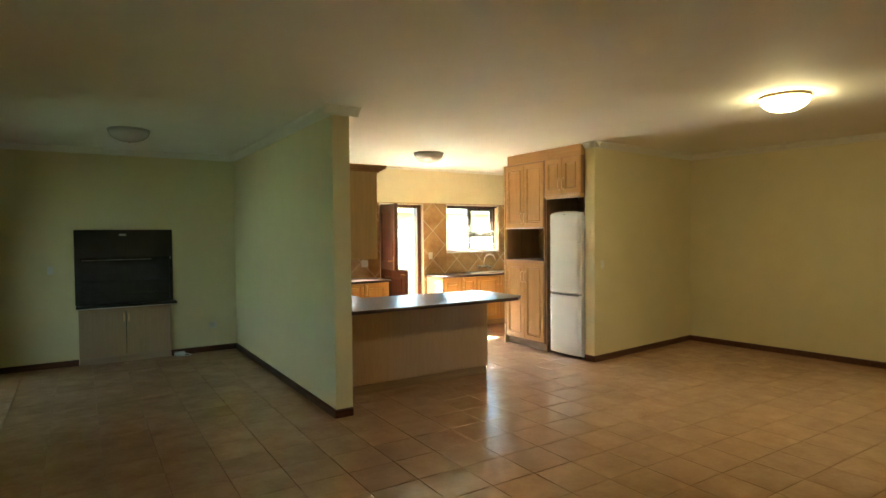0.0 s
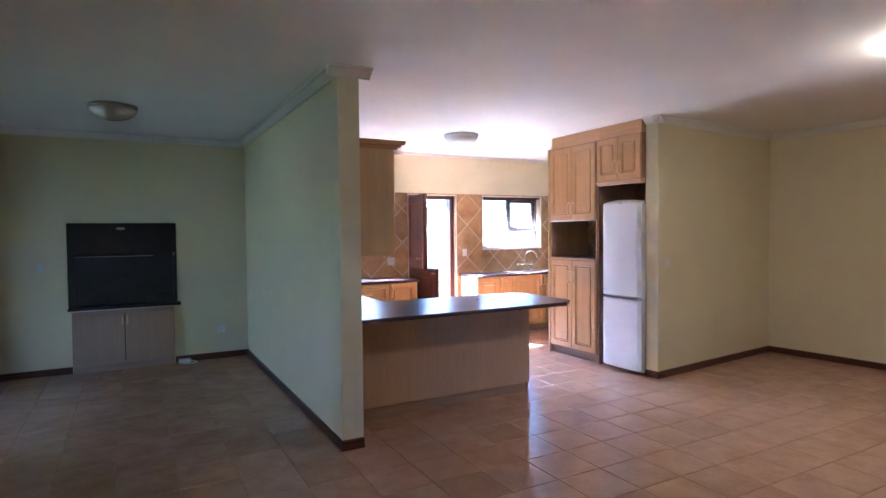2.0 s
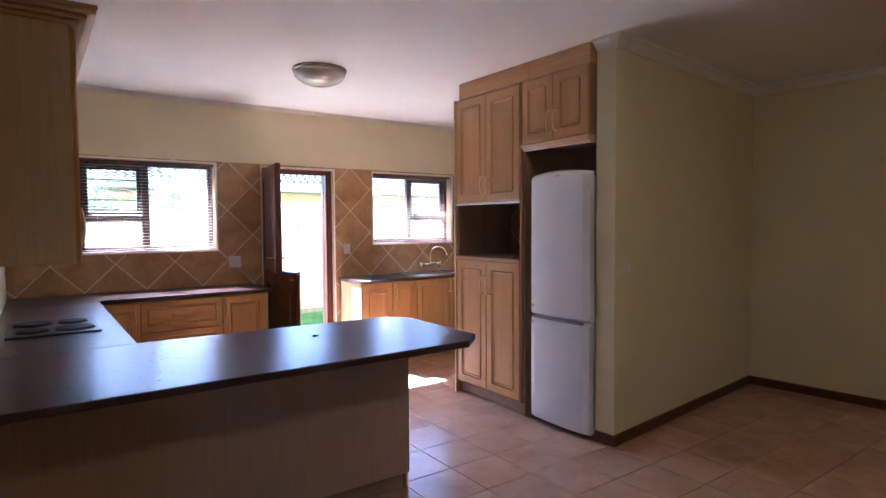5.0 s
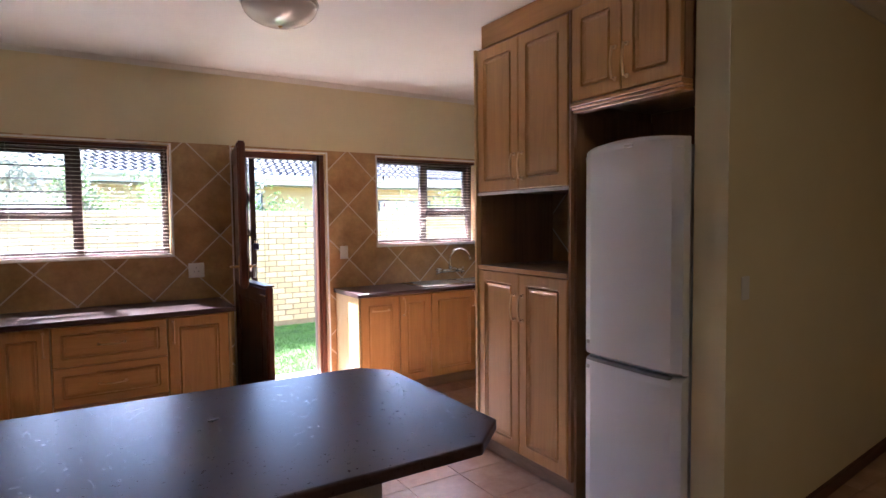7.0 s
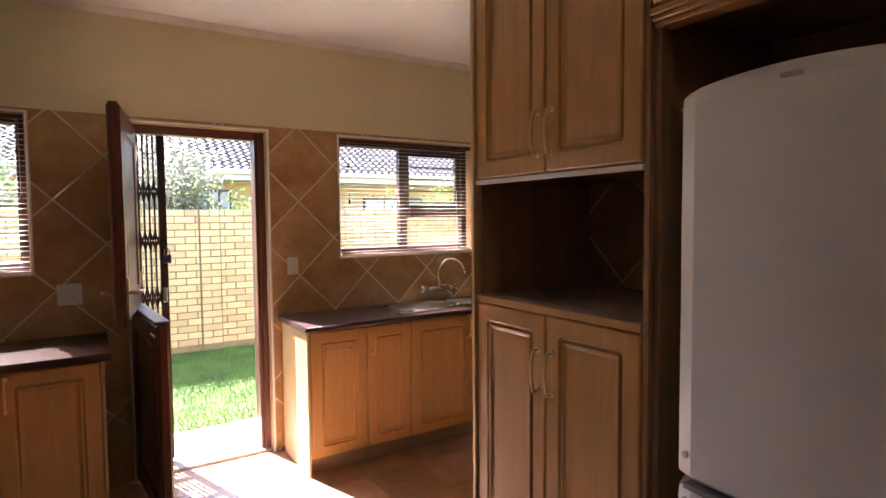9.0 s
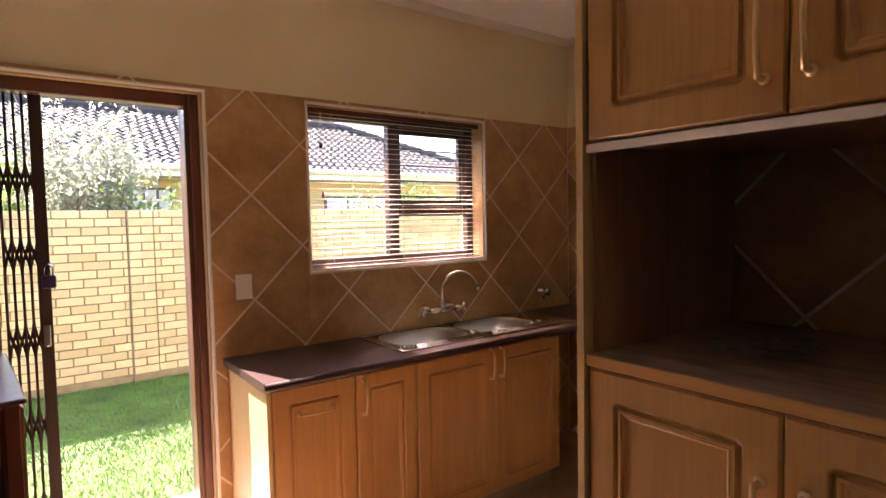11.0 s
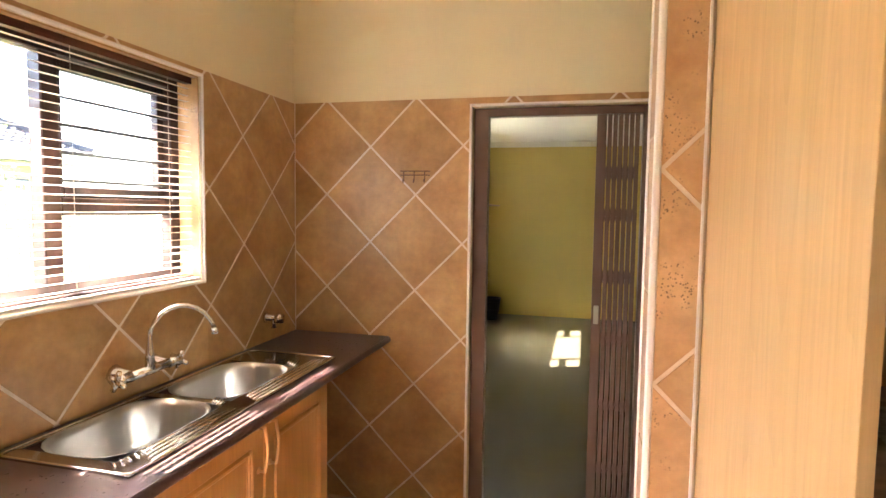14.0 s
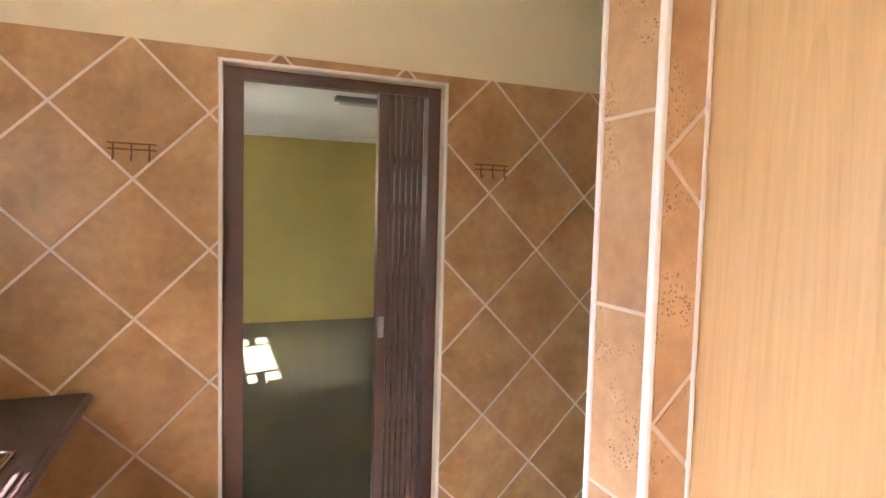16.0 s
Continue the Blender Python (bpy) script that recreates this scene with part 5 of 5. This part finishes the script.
def plate(name, label, axis, u, z, kind, w=0.075, h=0.115):
    """A switch or socket plate; axis: the wall it sits on."""
    if axis == "n":
        base, m = (u, YN - 0.0125, z), facing("-y", u - w / 2, z - h / 2, YN - 0.0125)
    elif axis == "n0":
        base, m = (u, YN, z), facing("-y", u - w / 2, z - h / 2, YN)
    elif axis == "stub":
        base, m = (u, 4.885, z), SKEW @ facing("-y", u - 6.05 - w / 2, z - h / 2, 0)
    else:
        base, m = (PX0, u, z), facing("-x", u, z, PX0)
    p = thing(name, base, label, "socket" if kind == "socket" else "switch")
    b = box(0, w, 0, h, 0, 0.009, 0.003, 2)
    b.transform(m)
    part("plate", b, WHITEPL, p)
    if kind == "socket":
        for a, c in ((0.5, 0.66), (0.36, 0.42), (0.64, 0.42)):
            b = tube(bmesh.new(), [(w * a, h * c, 0.0085), (w * a, h * c, 0.0098)], 0.004, 10)
            b.transform(m)
            part("pin_hole", b, GREYPL, p, "dark pin hole")
        b = box(w * 0.74, w * 0.86, h * 0.42, h * 0.62, 0.009, 0.012, 0.001)
    else:
        b = box(w * 0.36, w * 0.64, h * 0.40, h * 0.64, 0.009, 0.0125, 0.001)
    b.transform(m)
    part("rocker", b, WHITEPL, p)


plate("wall_socket", "white double wall socket on the tiles", "n", 4.57, 1.125, "socket", 0.115, 0.115)
plate("light_switch", "white light switch on the tiles by the door", "n", 5.803, 1.217, "switch")
plate("light_switch", "white light switch beside the braai", "n0", 0.43, 1.19, "switch", 0.06, 0.1)
plate("wall_socket", "white wall socket low beside the braai", "n0", 2.27, 0.36, "socket", 0.1, 0.08)
plate("light_switch", "white light switch on the stub wall", "stub", 6.20, 1.2, "switch", 0.06, 0.1)


def hook_rack(y):
    r = thing("hook_rack", (XE - 0.012, y, 1.74), "small brass wire hook rack on the tiles", "hook rack")
    x = XE - 0.014
    for z in (1.755, 1.735):
        part("rail", tube(bmesh.new(), [(x, y - 0.075, z), (x - 0.022, y - 0.072, z), (x - 0.022, y + 0.072, z), (x, y + 0.075, z)], 0.003, 6), RACK, r)
    for d in (-0.055, 0, 0.055):
        part("hook", tube(bmesh.new(), [(x - 0.022, y + d, 1.757), (x - 0.022, y + d, 1.705), (x - 0.032, y + d, 1.698), (x - 0.04, y + d, 1.712)], 0.003, 6), RACK, r)


hook_rack(7.65)
hook_rack(6.285)

# ---- braai corner ----
br = thing("built_in_braai", (1.22, YN, 0.70), "black steel built-in braai with a raised lid panel", "fireplace")
bm = bmesh.new()
bx(bm, 0.675, 1.775, YN - 0.03, YN - 0.002, 1.33, 1.68, 0.004)
bx(bm, 0.675, 0.735, YN - 0.03, YN - 0.002, 0.745, 1.33, 0.003)
bx(bm, 1.735, 1.775, YN - 0.03, YN - 0.002, 0.745, 1.33, 0.003)
part("hood_panel", bm, BLACKST, br)
part("firebox", wall_mesh("x", YN - 0.006, YN - 0.003, 0.735, 1.735, 0.745, 1.33), SOOT_SHADE, br, "sooty black firebox")
part("lip", box(0.68, 1.80, YN - 0.20, YN - 0.003, 0.715, 0.745, 0.004), BLACKST, br)
for z in (0.86, 1.02):
    part("grid_shelf", box(0.76, 1.71, YN - 0.05, YN - 0.03, z, z + 0.012), SOOT_SHADE, br)
part("counterweight_bar", tube(bmesh.new(), [(0.75, YN - 0.045, 1.30), (1.52, YN - 0.045, 1.30)], 0.005, 8), STEEL, br, "thin steel lid bar")
part("handle", tube(bmesh.new(), [(1.745, YN - 0.03, 1.30), (1.745, YN - 0.06, 1.30), (1.745, YN - 0.06, 1.33)], 0.008, 8), STEEL, br)
part("badge", box(1.16, 1.24, YN - 0.034, YN - 0.029, 1.605, 1.63, 0.001), STEEL, br, "small steel badge")
part("mantel_strip", box(0.70, 1.74, YN - 0.08, YN - 0.002, 0.694, 0.714, 0.002), TRIM, br, "pale strip under the braai")
u = thing("braai_cabinet", (1.22, YN, 0), "plain oak melamine cabinet under the braai", "cabinet")
part("body", box(0.705, 1.735, YN - 0.06, YN - 0.001, 0.09, 0.692), BRAAIWOOD, u)
# near-black strip on the body paints the shade in the door gap
part("gap_shade", box(1.19, 1.25, YN - 0.0605, YN - 0.0602, 0.10, 0.65), SOOT_SHADE, u, "dark strip painted as shade between the doors")
for k in range(2):
    d = part("door", box(0.715 + k * 0.507, 1.214 + k * 0.507, YN - 0.078, YN - 0.061, 0.10, 0.655, 0.002), BRAAIWOOD, u)
    hx = 1.192 if k == 0 else 1.246
    part("handle", tube(bmesh.new(), [(hx, YN - 0.078, 0.52), (hx, YN - 0.104, 0.53), (hx, YN - 0.104, 0.61), (hx, YN - 0.078, 0.62)], 0.0065, 8), HANDLE, d, smooth=True)
part("plinth", box(0.707, 1.733, YN - 0.056, YN - 0.045, 0, 0.09), PLINTH, u, "pale grey plinth")
tr = thing("extension_block", (1.84, YN - 0.06, 0), "white plug block lying on the floor", "extension lead")
part("block", box(1.77, 1.90, YN - 0.09, YN - 0.03, 0.0, 0.045, 0.008, 2), WHITEPL, tr)
part("lead", tube(bmesh.new(), [(1.90, YN - 0.06, 0.02), (1.95, YN - 0.08, 0.01), (1.97, YN - 0.13, 0.008), (1.92, YN - 0.17, 0.008), (1.82, YN - 0.16, 0.008), (1.79, YN - 0.12, 0.008)], 0.006, 8), WHITEPL, tr, smooth=True)
cr = thing("curtain_pole", (XW, 6.8, 2.33), "wooden curtain pole over the sliding door", "curtain rail")
part("pole", tube(bmesh.new(), [(XW + 0.07, 5.6, 2.33), (XW + 0.07, 8.0, 2.33)], 0.016, 12), CURT, cr, smooth=True)
for y in (5.6, 8.0):
    s = -1 if y < 6 else 1
    part("finial", tube(bmesh.new(), [(XW + 0.07, y, 2.33), (XW + 0.07, y + s * 0.02, 2.33), (XW + 0.07, y + s * 0.045, 2.33), (XW + 0.07, y + s * 0.06, 2.33)], [0.016, 0.03, 0.028, 0.01], 12), CURT, cr, smooth=True)
for y in (5.75, 7.85):
    part("bracket", tube(bmesh.new(), [(XW + 0.001, y, 2.33), (XW + 0.07, y, 2.33)], [0.025, 0.012], 10), CURT, cr)


def ceiling_lamp(x, y, r, glass, label):
    l = thing("ceiling_lamp", (x, y, H), label, "lamp")
    part("base", lathe(bmesh.new(), [(r * 0.98, -0.001), (r, -0.012), (r * 0.97, -0.024), (r * 0.9, -0.024)], (x, y, H), 40), STEEL if glass is OPAL else BRASS, l, "thin metal rim", smooth=True)
    prof = [(r * 0.96, -0.020)] + [(r * 0.96 * math.cos(a * math.pi / 18), -0.022 - 0.108 * math.sin(a * math.pi / 18)) for a in range(1, 9)] + [(0.006, -0.131)]
    part("bowl", lathe(bmesh.new(), prof, (x, y, H), 40), glass, l, smooth=True)
    part("finial", lathe(bmesh.new(), [(0.012, -0.126), (0.012, -0.134), (0.004, -0.141)], (x, y, H), 12), BRASS, l)


ceiling_lamp(4.79, 6.68, 0.21, OPAL, "unlit opal glass bowl ceiling lamp")
ceiling_lamp(1.19, 6.70, 0.20, OPAL, "unlit opal glass bowl ceiling lamp")
ceiling_lamp(5.62, 2.42, 0.19, LIT, "lit opal glass bowl ceiling lamp")

# ---- garage beyond the gate ----
fl = thing("fluorescent_fitting", (10.97, 5.9, 2.56), "unlit fluorescent batten on the garage ceiling", "lamp")
part("batten", box(10.93, 11.03, 5.2, 6.4, 2.515, 2.558, 0.006), GREYPL, fl)
part("tube", tube(bmesh.new(), [(10.98, 5.24, 2.498), (10.98, 6.36, 2.498)], 0.014, 10), OPAL, fl, smooth=True)
sh = thing("wall_shelf", (12.95, 8.2, 1.62), "small timber shelf in the garage corner", "shelf")
part("board", box(12.75, 13.74, 8.06, YN - 0.014, 1.62, 1.64, 0.003), CURT, sh)
part("bracket", prism(bmesh.new(), [(12.9, 8.10), (12.93, 8.10), (12.93, YN - 0.014), (12.9, YN - 0.014)], 1.50, 1.619), CURT, sh)
bn = thing("bucket", (13.3, 8.1, 0), "dark plastic bucket standing in the garage corner", "bucket")
part("body", lathe(bmesh.new(), [(0.10, 0.0), (0.14, 0.30), (0.148, 0.31), (0.135, 0.31), (0.095, 0.02)], (13.3, 8.1, 0), 24), BLACKST, bn, smooth=True)

# ---- tiles and bricks, piece by piece ----


def clip(poly, x0, x1, y0, y1):
    for axis, lim, sign in ((0, x0, 1), (0, x1, -1), (1, y0, 1), (1, y1, -1)):
        out = []
        for i, p in enumerate(poly):
            q = poly[i - 1]
            a, b = (q[axis] - lim) * sign, (p[axis] - lim) * sign
            if (a >= 0) != (b >= 0):
                f = a / (a - b)
                out.append((q[0] + (p[0] - q[0]) * f, q[1] + (p[1] - q[1]) * f))
            if b >= 0:
                out.append(p)
        poly = out
        if len(poly) < 3:
            return []
    return poly


def tile_pieces(parent, put, cells, rects, thick, material, joint=0.0045):
    """One object for each tile: the polygon of its cell, cut to the tiled rectangles; whole tiles share one mesh."""
    shared = None
    for (cu, cv), shape in cells:
        polys = []
        for r in rects:
            p = clip([(cu + a, cv + b) for a, b in shape], r[0] + (joint / 2 if r[4][0] else 0), r[1] - (joint / 2 if r[4][1] else 0), r[2], r[3])
            if len(p) >= 3:
                area = abs(sum(p[i - 1][0] * p[i][1] - p[i][0] * p[i - 1][1] for i in range(len(p)))) / 2
                if area > 4e-4:
                    polys.append(p)
        if not polys:
            continue
        whole = len(polys) == 1 and all(any(abs(p[0] - cu - a) + abs(p[1] - cv - b) < 1e-6 for p in polys[0]) for a, b in shape)
        if whole and shared is not None:
            me = shared
        else:
            vs, fs = [], []
            for p in polys:
                k, n = len(vs), len(p)
                su = sum(q[0] for q in p) / n
                sv = sum(q[1] for q in p) / n
                for u, v in p:
                    vs.append((u - cu, v - cv, 0))
                for u, v in p:
                    vs.append((u - cu, v - cv, thick - 0.0012))
                for u, v in p:
                    d = math.hypot(su - u, sv - v) or 1
                    vs.append((u - cu + (su - u) / d * 0.0015, v - cv + (sv - v) / d * 0.0015, thick))
                for i in range(n):
                    j = (i + 1) % n
                    fs += [(k + i, k + j, k + n + j, k + n + i), (k + n + i, k + n + j, k + 2 * n + j, k + 2 * n + i)]
                fs.append(tuple(k + 2 * n + i for i in range(n)))
            me = bpy.data.meshes.new("tile")
            me.from_pydata(vs, [], fs)
            bmt = bmesh.new()
            bmt.from_mesh(me)
            bmesh.ops.recalc_face_normals(bmt, faces=bmt.faces)
            bmt.to_mesh(me)
            bmt.free()
            me.materials.append(material)
            if whole:
                shared = me
        ob = new("tile", me)
        ob.parent = parent
        ob.matrix_basis = put @ Matrix.Translation((cu, cv, 0))


def diamond_cells(node, u0, u1, v0, v1, h=0.2447, joint=0.010):
    """Cells of tiles laid on their corners; node: where four of them meet."""
    s = h - joint * 0.7071
    out = []
    i0, i1 = int((u0 - node[0]) / h) - 2, int((u1 - node[0]) / h) + 2
    j0, j1 = int((v0 - node[1]) / h) - 2, int((v1 - node[1]) / h) + 2
    for i in range(i0, i1 + 1):
        for j in range(j0, j1 + 1):
            if (i + j) % 2:
                out.append(((node[0] + i * h, node[1] + j * h), [(s, 0), (0, s), (-s, 0), (0, -s)]))
    return out


NPUT = Matrix(((1, 0, 0, 0), (0, 0, -1, YN - 0.003), (0, 1, 0, 0), (0, 0, 0, 1)))
EPUT = Matrix(((0, 0, -1, XE - 0.003), (1, 0, 0, 0), (0, 1, 0, 0), (0, 0, 0, 1)))
TT = 2.114
e = (True, True)
n_ = (False, False)


def tiled_wall(name, axis, put, parts_, c, label, holes, u0, u1):
    g = wall_mesh(axis, c - 0.0075, c - 0.0005, u0, u1, 0, TT, holes)
    ob = structure(name, g, GROUT, label, "tiles")
    for node, rects in parts_:
        lo, hi = min(r[0] for r in rects), max(r[1] for r in rects)
        tile_pieces(ob, put, diamond_cells(node, lo, hi, 0, TT), rects, 0.0062, WALL_TILE)


g = 0.015
tiled_wall("wall_tiling_north", "x", NPUT, [
    ((4.511, 1.640), [(PX1 + 0.002, WIN1[0] - g, 0, TT, n_), (WIN1[0] - g, WIN1[1] + g, 0, WIN1[2] - g, n_), (WIN1[0] - g, WIN1[1] + g, WIN1[3] + g, TT, n_), (WIN1[1] + g, DOOR[0] - g, 0, TT, n_)]),
    ((5.855, 1.640), [(DOOR[0] - g, DOOR[1] + g, DOOR[3] + g, TT, n_), (DOOR[1] + g, WIN2[0] - g, 0, TT, n_), (WIN2[0] - g, WIN2[1] + g, 0, WIN2[2] - g, n_), (WIN2[0] - g, WIN2[1] + g, WIN2[3] + g, TT, n_), (WIN2[1] + g, XE - 0.012, 0, TT, n_)])],
    YN, "mottled tan wall tiles laid in diamonds with pale grout", [WIN1, WIN2, DOOR], PX1, XE)
tiled_wall("wall_tiling_east", "y", EPUT, [
    ((7.650, 1.637), [(TDOOR[0] - g, TDOOR[1] + g, TDOOR[3] + g, TT, n_), (TDOOR[1] + g, YN - 0.013, 0, TT, n_)]),
    ((6.285, 1.637), [(5.2, TDOOR[0] - g, 0, TT, n_)])],
    XE, "mottled tan wall tiles laid in diamonds with pale grout", [TDOOR], 5.2, YN - 0.004)
SPUT = Matrix(((0, 0, -1, 6.62 - 0.004), (1, 0, 0, 0), (0, 1, 0, 0), (0, 0, 0, 1)))
ob = structure("wall_tiling_strip", box(6.612, 6.6195, 6.5455, 6.647, 0, H - 0.002), GROUT, "pitted tan tile strip beside the cupboard", "tiles")
tile_pieces(ob, SPUT, diamond_cells((6.643, 1.662), 6.3, 6.8, 0, H), [(6.553, 6.643, 0, H - 0.003, n_)], 0.007, PIT_TILE)
ob = structure("wall_tiling_niche", box(6.612, 6.6195, 5.685, 6.512, 1.20, 1.69), GROUT, "tan tiles at the back of the cupboard niche", "tiles")
tile_pieces(ob, SPUT, diamond_cells((6.295, 1.237), 5.6, 6.6, 1.0, 1.8), [(5.685, 6.510, 1.20, 1.688, n_)], 0.0062, WALL_TILE)
QPUT = Matrix(((-1, 0, 0, 0), (0, 0, 1, 6.645 + 0.003), (0, 1, 0, 0), (0, 0, 0, 1)))
ob = structure("wall_tiling_end", box(6.618, 6.775, 6.6455, 6.653, 0, H - 0.002), GROUT, "pitted tan tiles on the end of the cupboard wall", "tiles")
cells = [((-6.6985, 1.373 - 0.372 / 2 + 0.372 * k), [(-0.0745, -0.182), (0.0745, -0.182), (0.0745, 0.182), (-0.0745, 0.182)]) for k in range(-4, 5)]
tile_pieces(ob, QPUT, cells, [(-6.773, -6.624, 0, H - 0.003, n_)], 0.007, PIT_TILE)
structure("trim_end", box(6.7755, 6.787, 6.630, 6.660, 0, H - 0.002, 0.002), TRIM, "white tile edge trim", "trim")
structure("trim_strip", box(6.603, 6.6115, 6.5525, 6.558, 0, H - 0.002), TRIM, "thin pale joint beside the tile strip", "trim")

# floor tiles: those along the walk singly, the rest joined
P, FX, FY = 0.345, 5.322, 5.923
FPUT = Matrix.Translation((0, 0, -0.008))
half = P / 2 - 0.0018
near, far = [], []
sq = [(-half, -half), (half, -half), (half, half), (-half, half)]
for i in range(-17, 13):
    for j in range(-25, 8):
        c = (FX + (i + 0.5) * P, FY + (j + 0.5) * P)
        if c[0] < XW - 0.2 or c[0] > 9.3 or c[1] < YS - 0.2 or c[1] > YN + 0.2:
            continue
        (near if 1.5 < c[0] < 6.4 and 2.4 < c[1] < 8.3 else far).append((c, sq))
full = [(XW, XE, YS, YN, n_)]
tile_pieces(floor, FPUT, near, full, 0.008, FLOOR_TILE)
bm = bmesh.new()
for (cu, cv), shape in far:
    p = clip([(cu + a, cv + b) for a, b in shape], XW, 9.3 if cv < 5.2 else XE, YS, YN)
    if len(p) >= 3:
        a = [bm.verts.new((x, y, 0)) for x, y in p]
        bm.faces.new(a)
        b = [bm.verts.new((x, y, -0.008)) for x, y in p]
        for k in range(len(p)):
            bm.faces.new((a[k - 1], a[k], b[k], b[k - 1]))
FT2 = FLOOR_TILE.copy()
FT2.name = "floor_ceramic_field"
tree = FT2.node_tree
geo = tree.nodes.new("ShaderNodeNewGeometry")
for nd in list(tree.nodes):
    if nd.bl_idname == "ShaderNodeObjectInfo":
        for lk in list(nd.outputs["Random"].links):
            tree.links.new(geo.outputs["Random Per Island"], lk.to_socket)
tagged(part("tile_field", bm, FT2, floor), kind="stuff")


def garden_wall():
    """A free-standing wall of yellow face bricks with a soldier pier; the bricks in view are single pieces."""
    y, x0, x1, zt = 12.25, -2.0, 16.0, 1.655
    wl = thing("garden_wall", (6.0, y, G0), "yellow face brick garden wall on the lawn", "garden wall")
    part("core", box(x0, x1, y + 0.012, y + 0.20, G0, zt - 0.012), MORTAR, wl, "grey mortar core")
    L, hb, jt = 0.222, 0.073, 0.012
    rows = int((zt - G0) / (hb + jt))
    bm = bmesh.new()
    bx(bm, -L / 2, L / 2, -0.006, 0.09, 0, hb, 0.004)
    proto = part("brick", bm, BRICK_R, wl, local=True)
    first = True
    loose = bmesh.new()
    for r in range(rows):
        z = zt - (r + 1) * (hb + jt) + jt
        for k in range(int((x1 - x0) / (L + jt))):
            x = x0 + (k + 0.5 * (r % 2) + 0.5) * (L + jt)
            xa, xb = x - L / 2, x + L / 2
            if xb > 5.878 and xa < 6.134:
                for p, q in ((xa, min(xb, 5.878)), (max(xa, 6.134), xb)):
                    if q - p > 0.03:
                        part("brick", box(p, q, y, y + 0.05, z, z + hb, 0.004), BRICK_R, wl)
                continue
            m = Matrix.Translation((x - 6.0, 0.006, z - G0))
            if 5.15 < x < 7.2:
                ob = proto if first else new("brick", proto.data)
                first = False
                ob.parent = wl
                ob.matrix_basis = m
            else:
                bx(loose, x - L / 2, x + L / 2, y, y + 0.09, z, z + hb)
    tagged(part("brickwork", loose, BRICK_I, wl), kind="stuff")
    pier = part("pier", box(5.888, 6.128, y - 0.010, y + 0.03, G0, zt - 0.012), MORTAR, wl, "brick pier with a movement joint")
    for r in range(rows):
        z = zt - (r + 1) * (hb + jt) + jt
        for k, (xa, xb) in enumerate(((5.897, 6.122),) if r % 2 else ((5.897, 6.004), (6.016, 6.122))):
            d = 0.02
            part("brick", box(xa, xb, y - d, y + 0.05, z, z + hb, 0.004), BRICK_R, pier)


def tone_by(base, name, socket):
    m = base.copy()
    m.name = name
    t = m.node_tree
    b = t.nodes["Principled BSDF"]
    src = b.inputs["Base Color"].links[0].from_socket
    nd = t.nodes.new("ShaderNodeObjectInfo" if socket == "Random" else "ShaderNodeNewGeometry")
    rp = ramp(t.nodes, t.links, nd.outputs[socket], [(0.0, (0.84, 0.80, 0.73)), (0.5, (0.98, 0.97, 0.95)), (1.0, (1.1, 1.08, 1.03))])
    t.links.new(mixed(t.nodes, t.links, src, rp.outputs[0], 1.0, "MULTIPLY"), b.inputs["Base Color"])
    return m


BRICK_R = tone_by(BRICK, "yellow_brick_single", "Random")
BRICK_I = tone_by(BRICK, "yellow_brick_joined", "Random Per Island")
garden_wall()
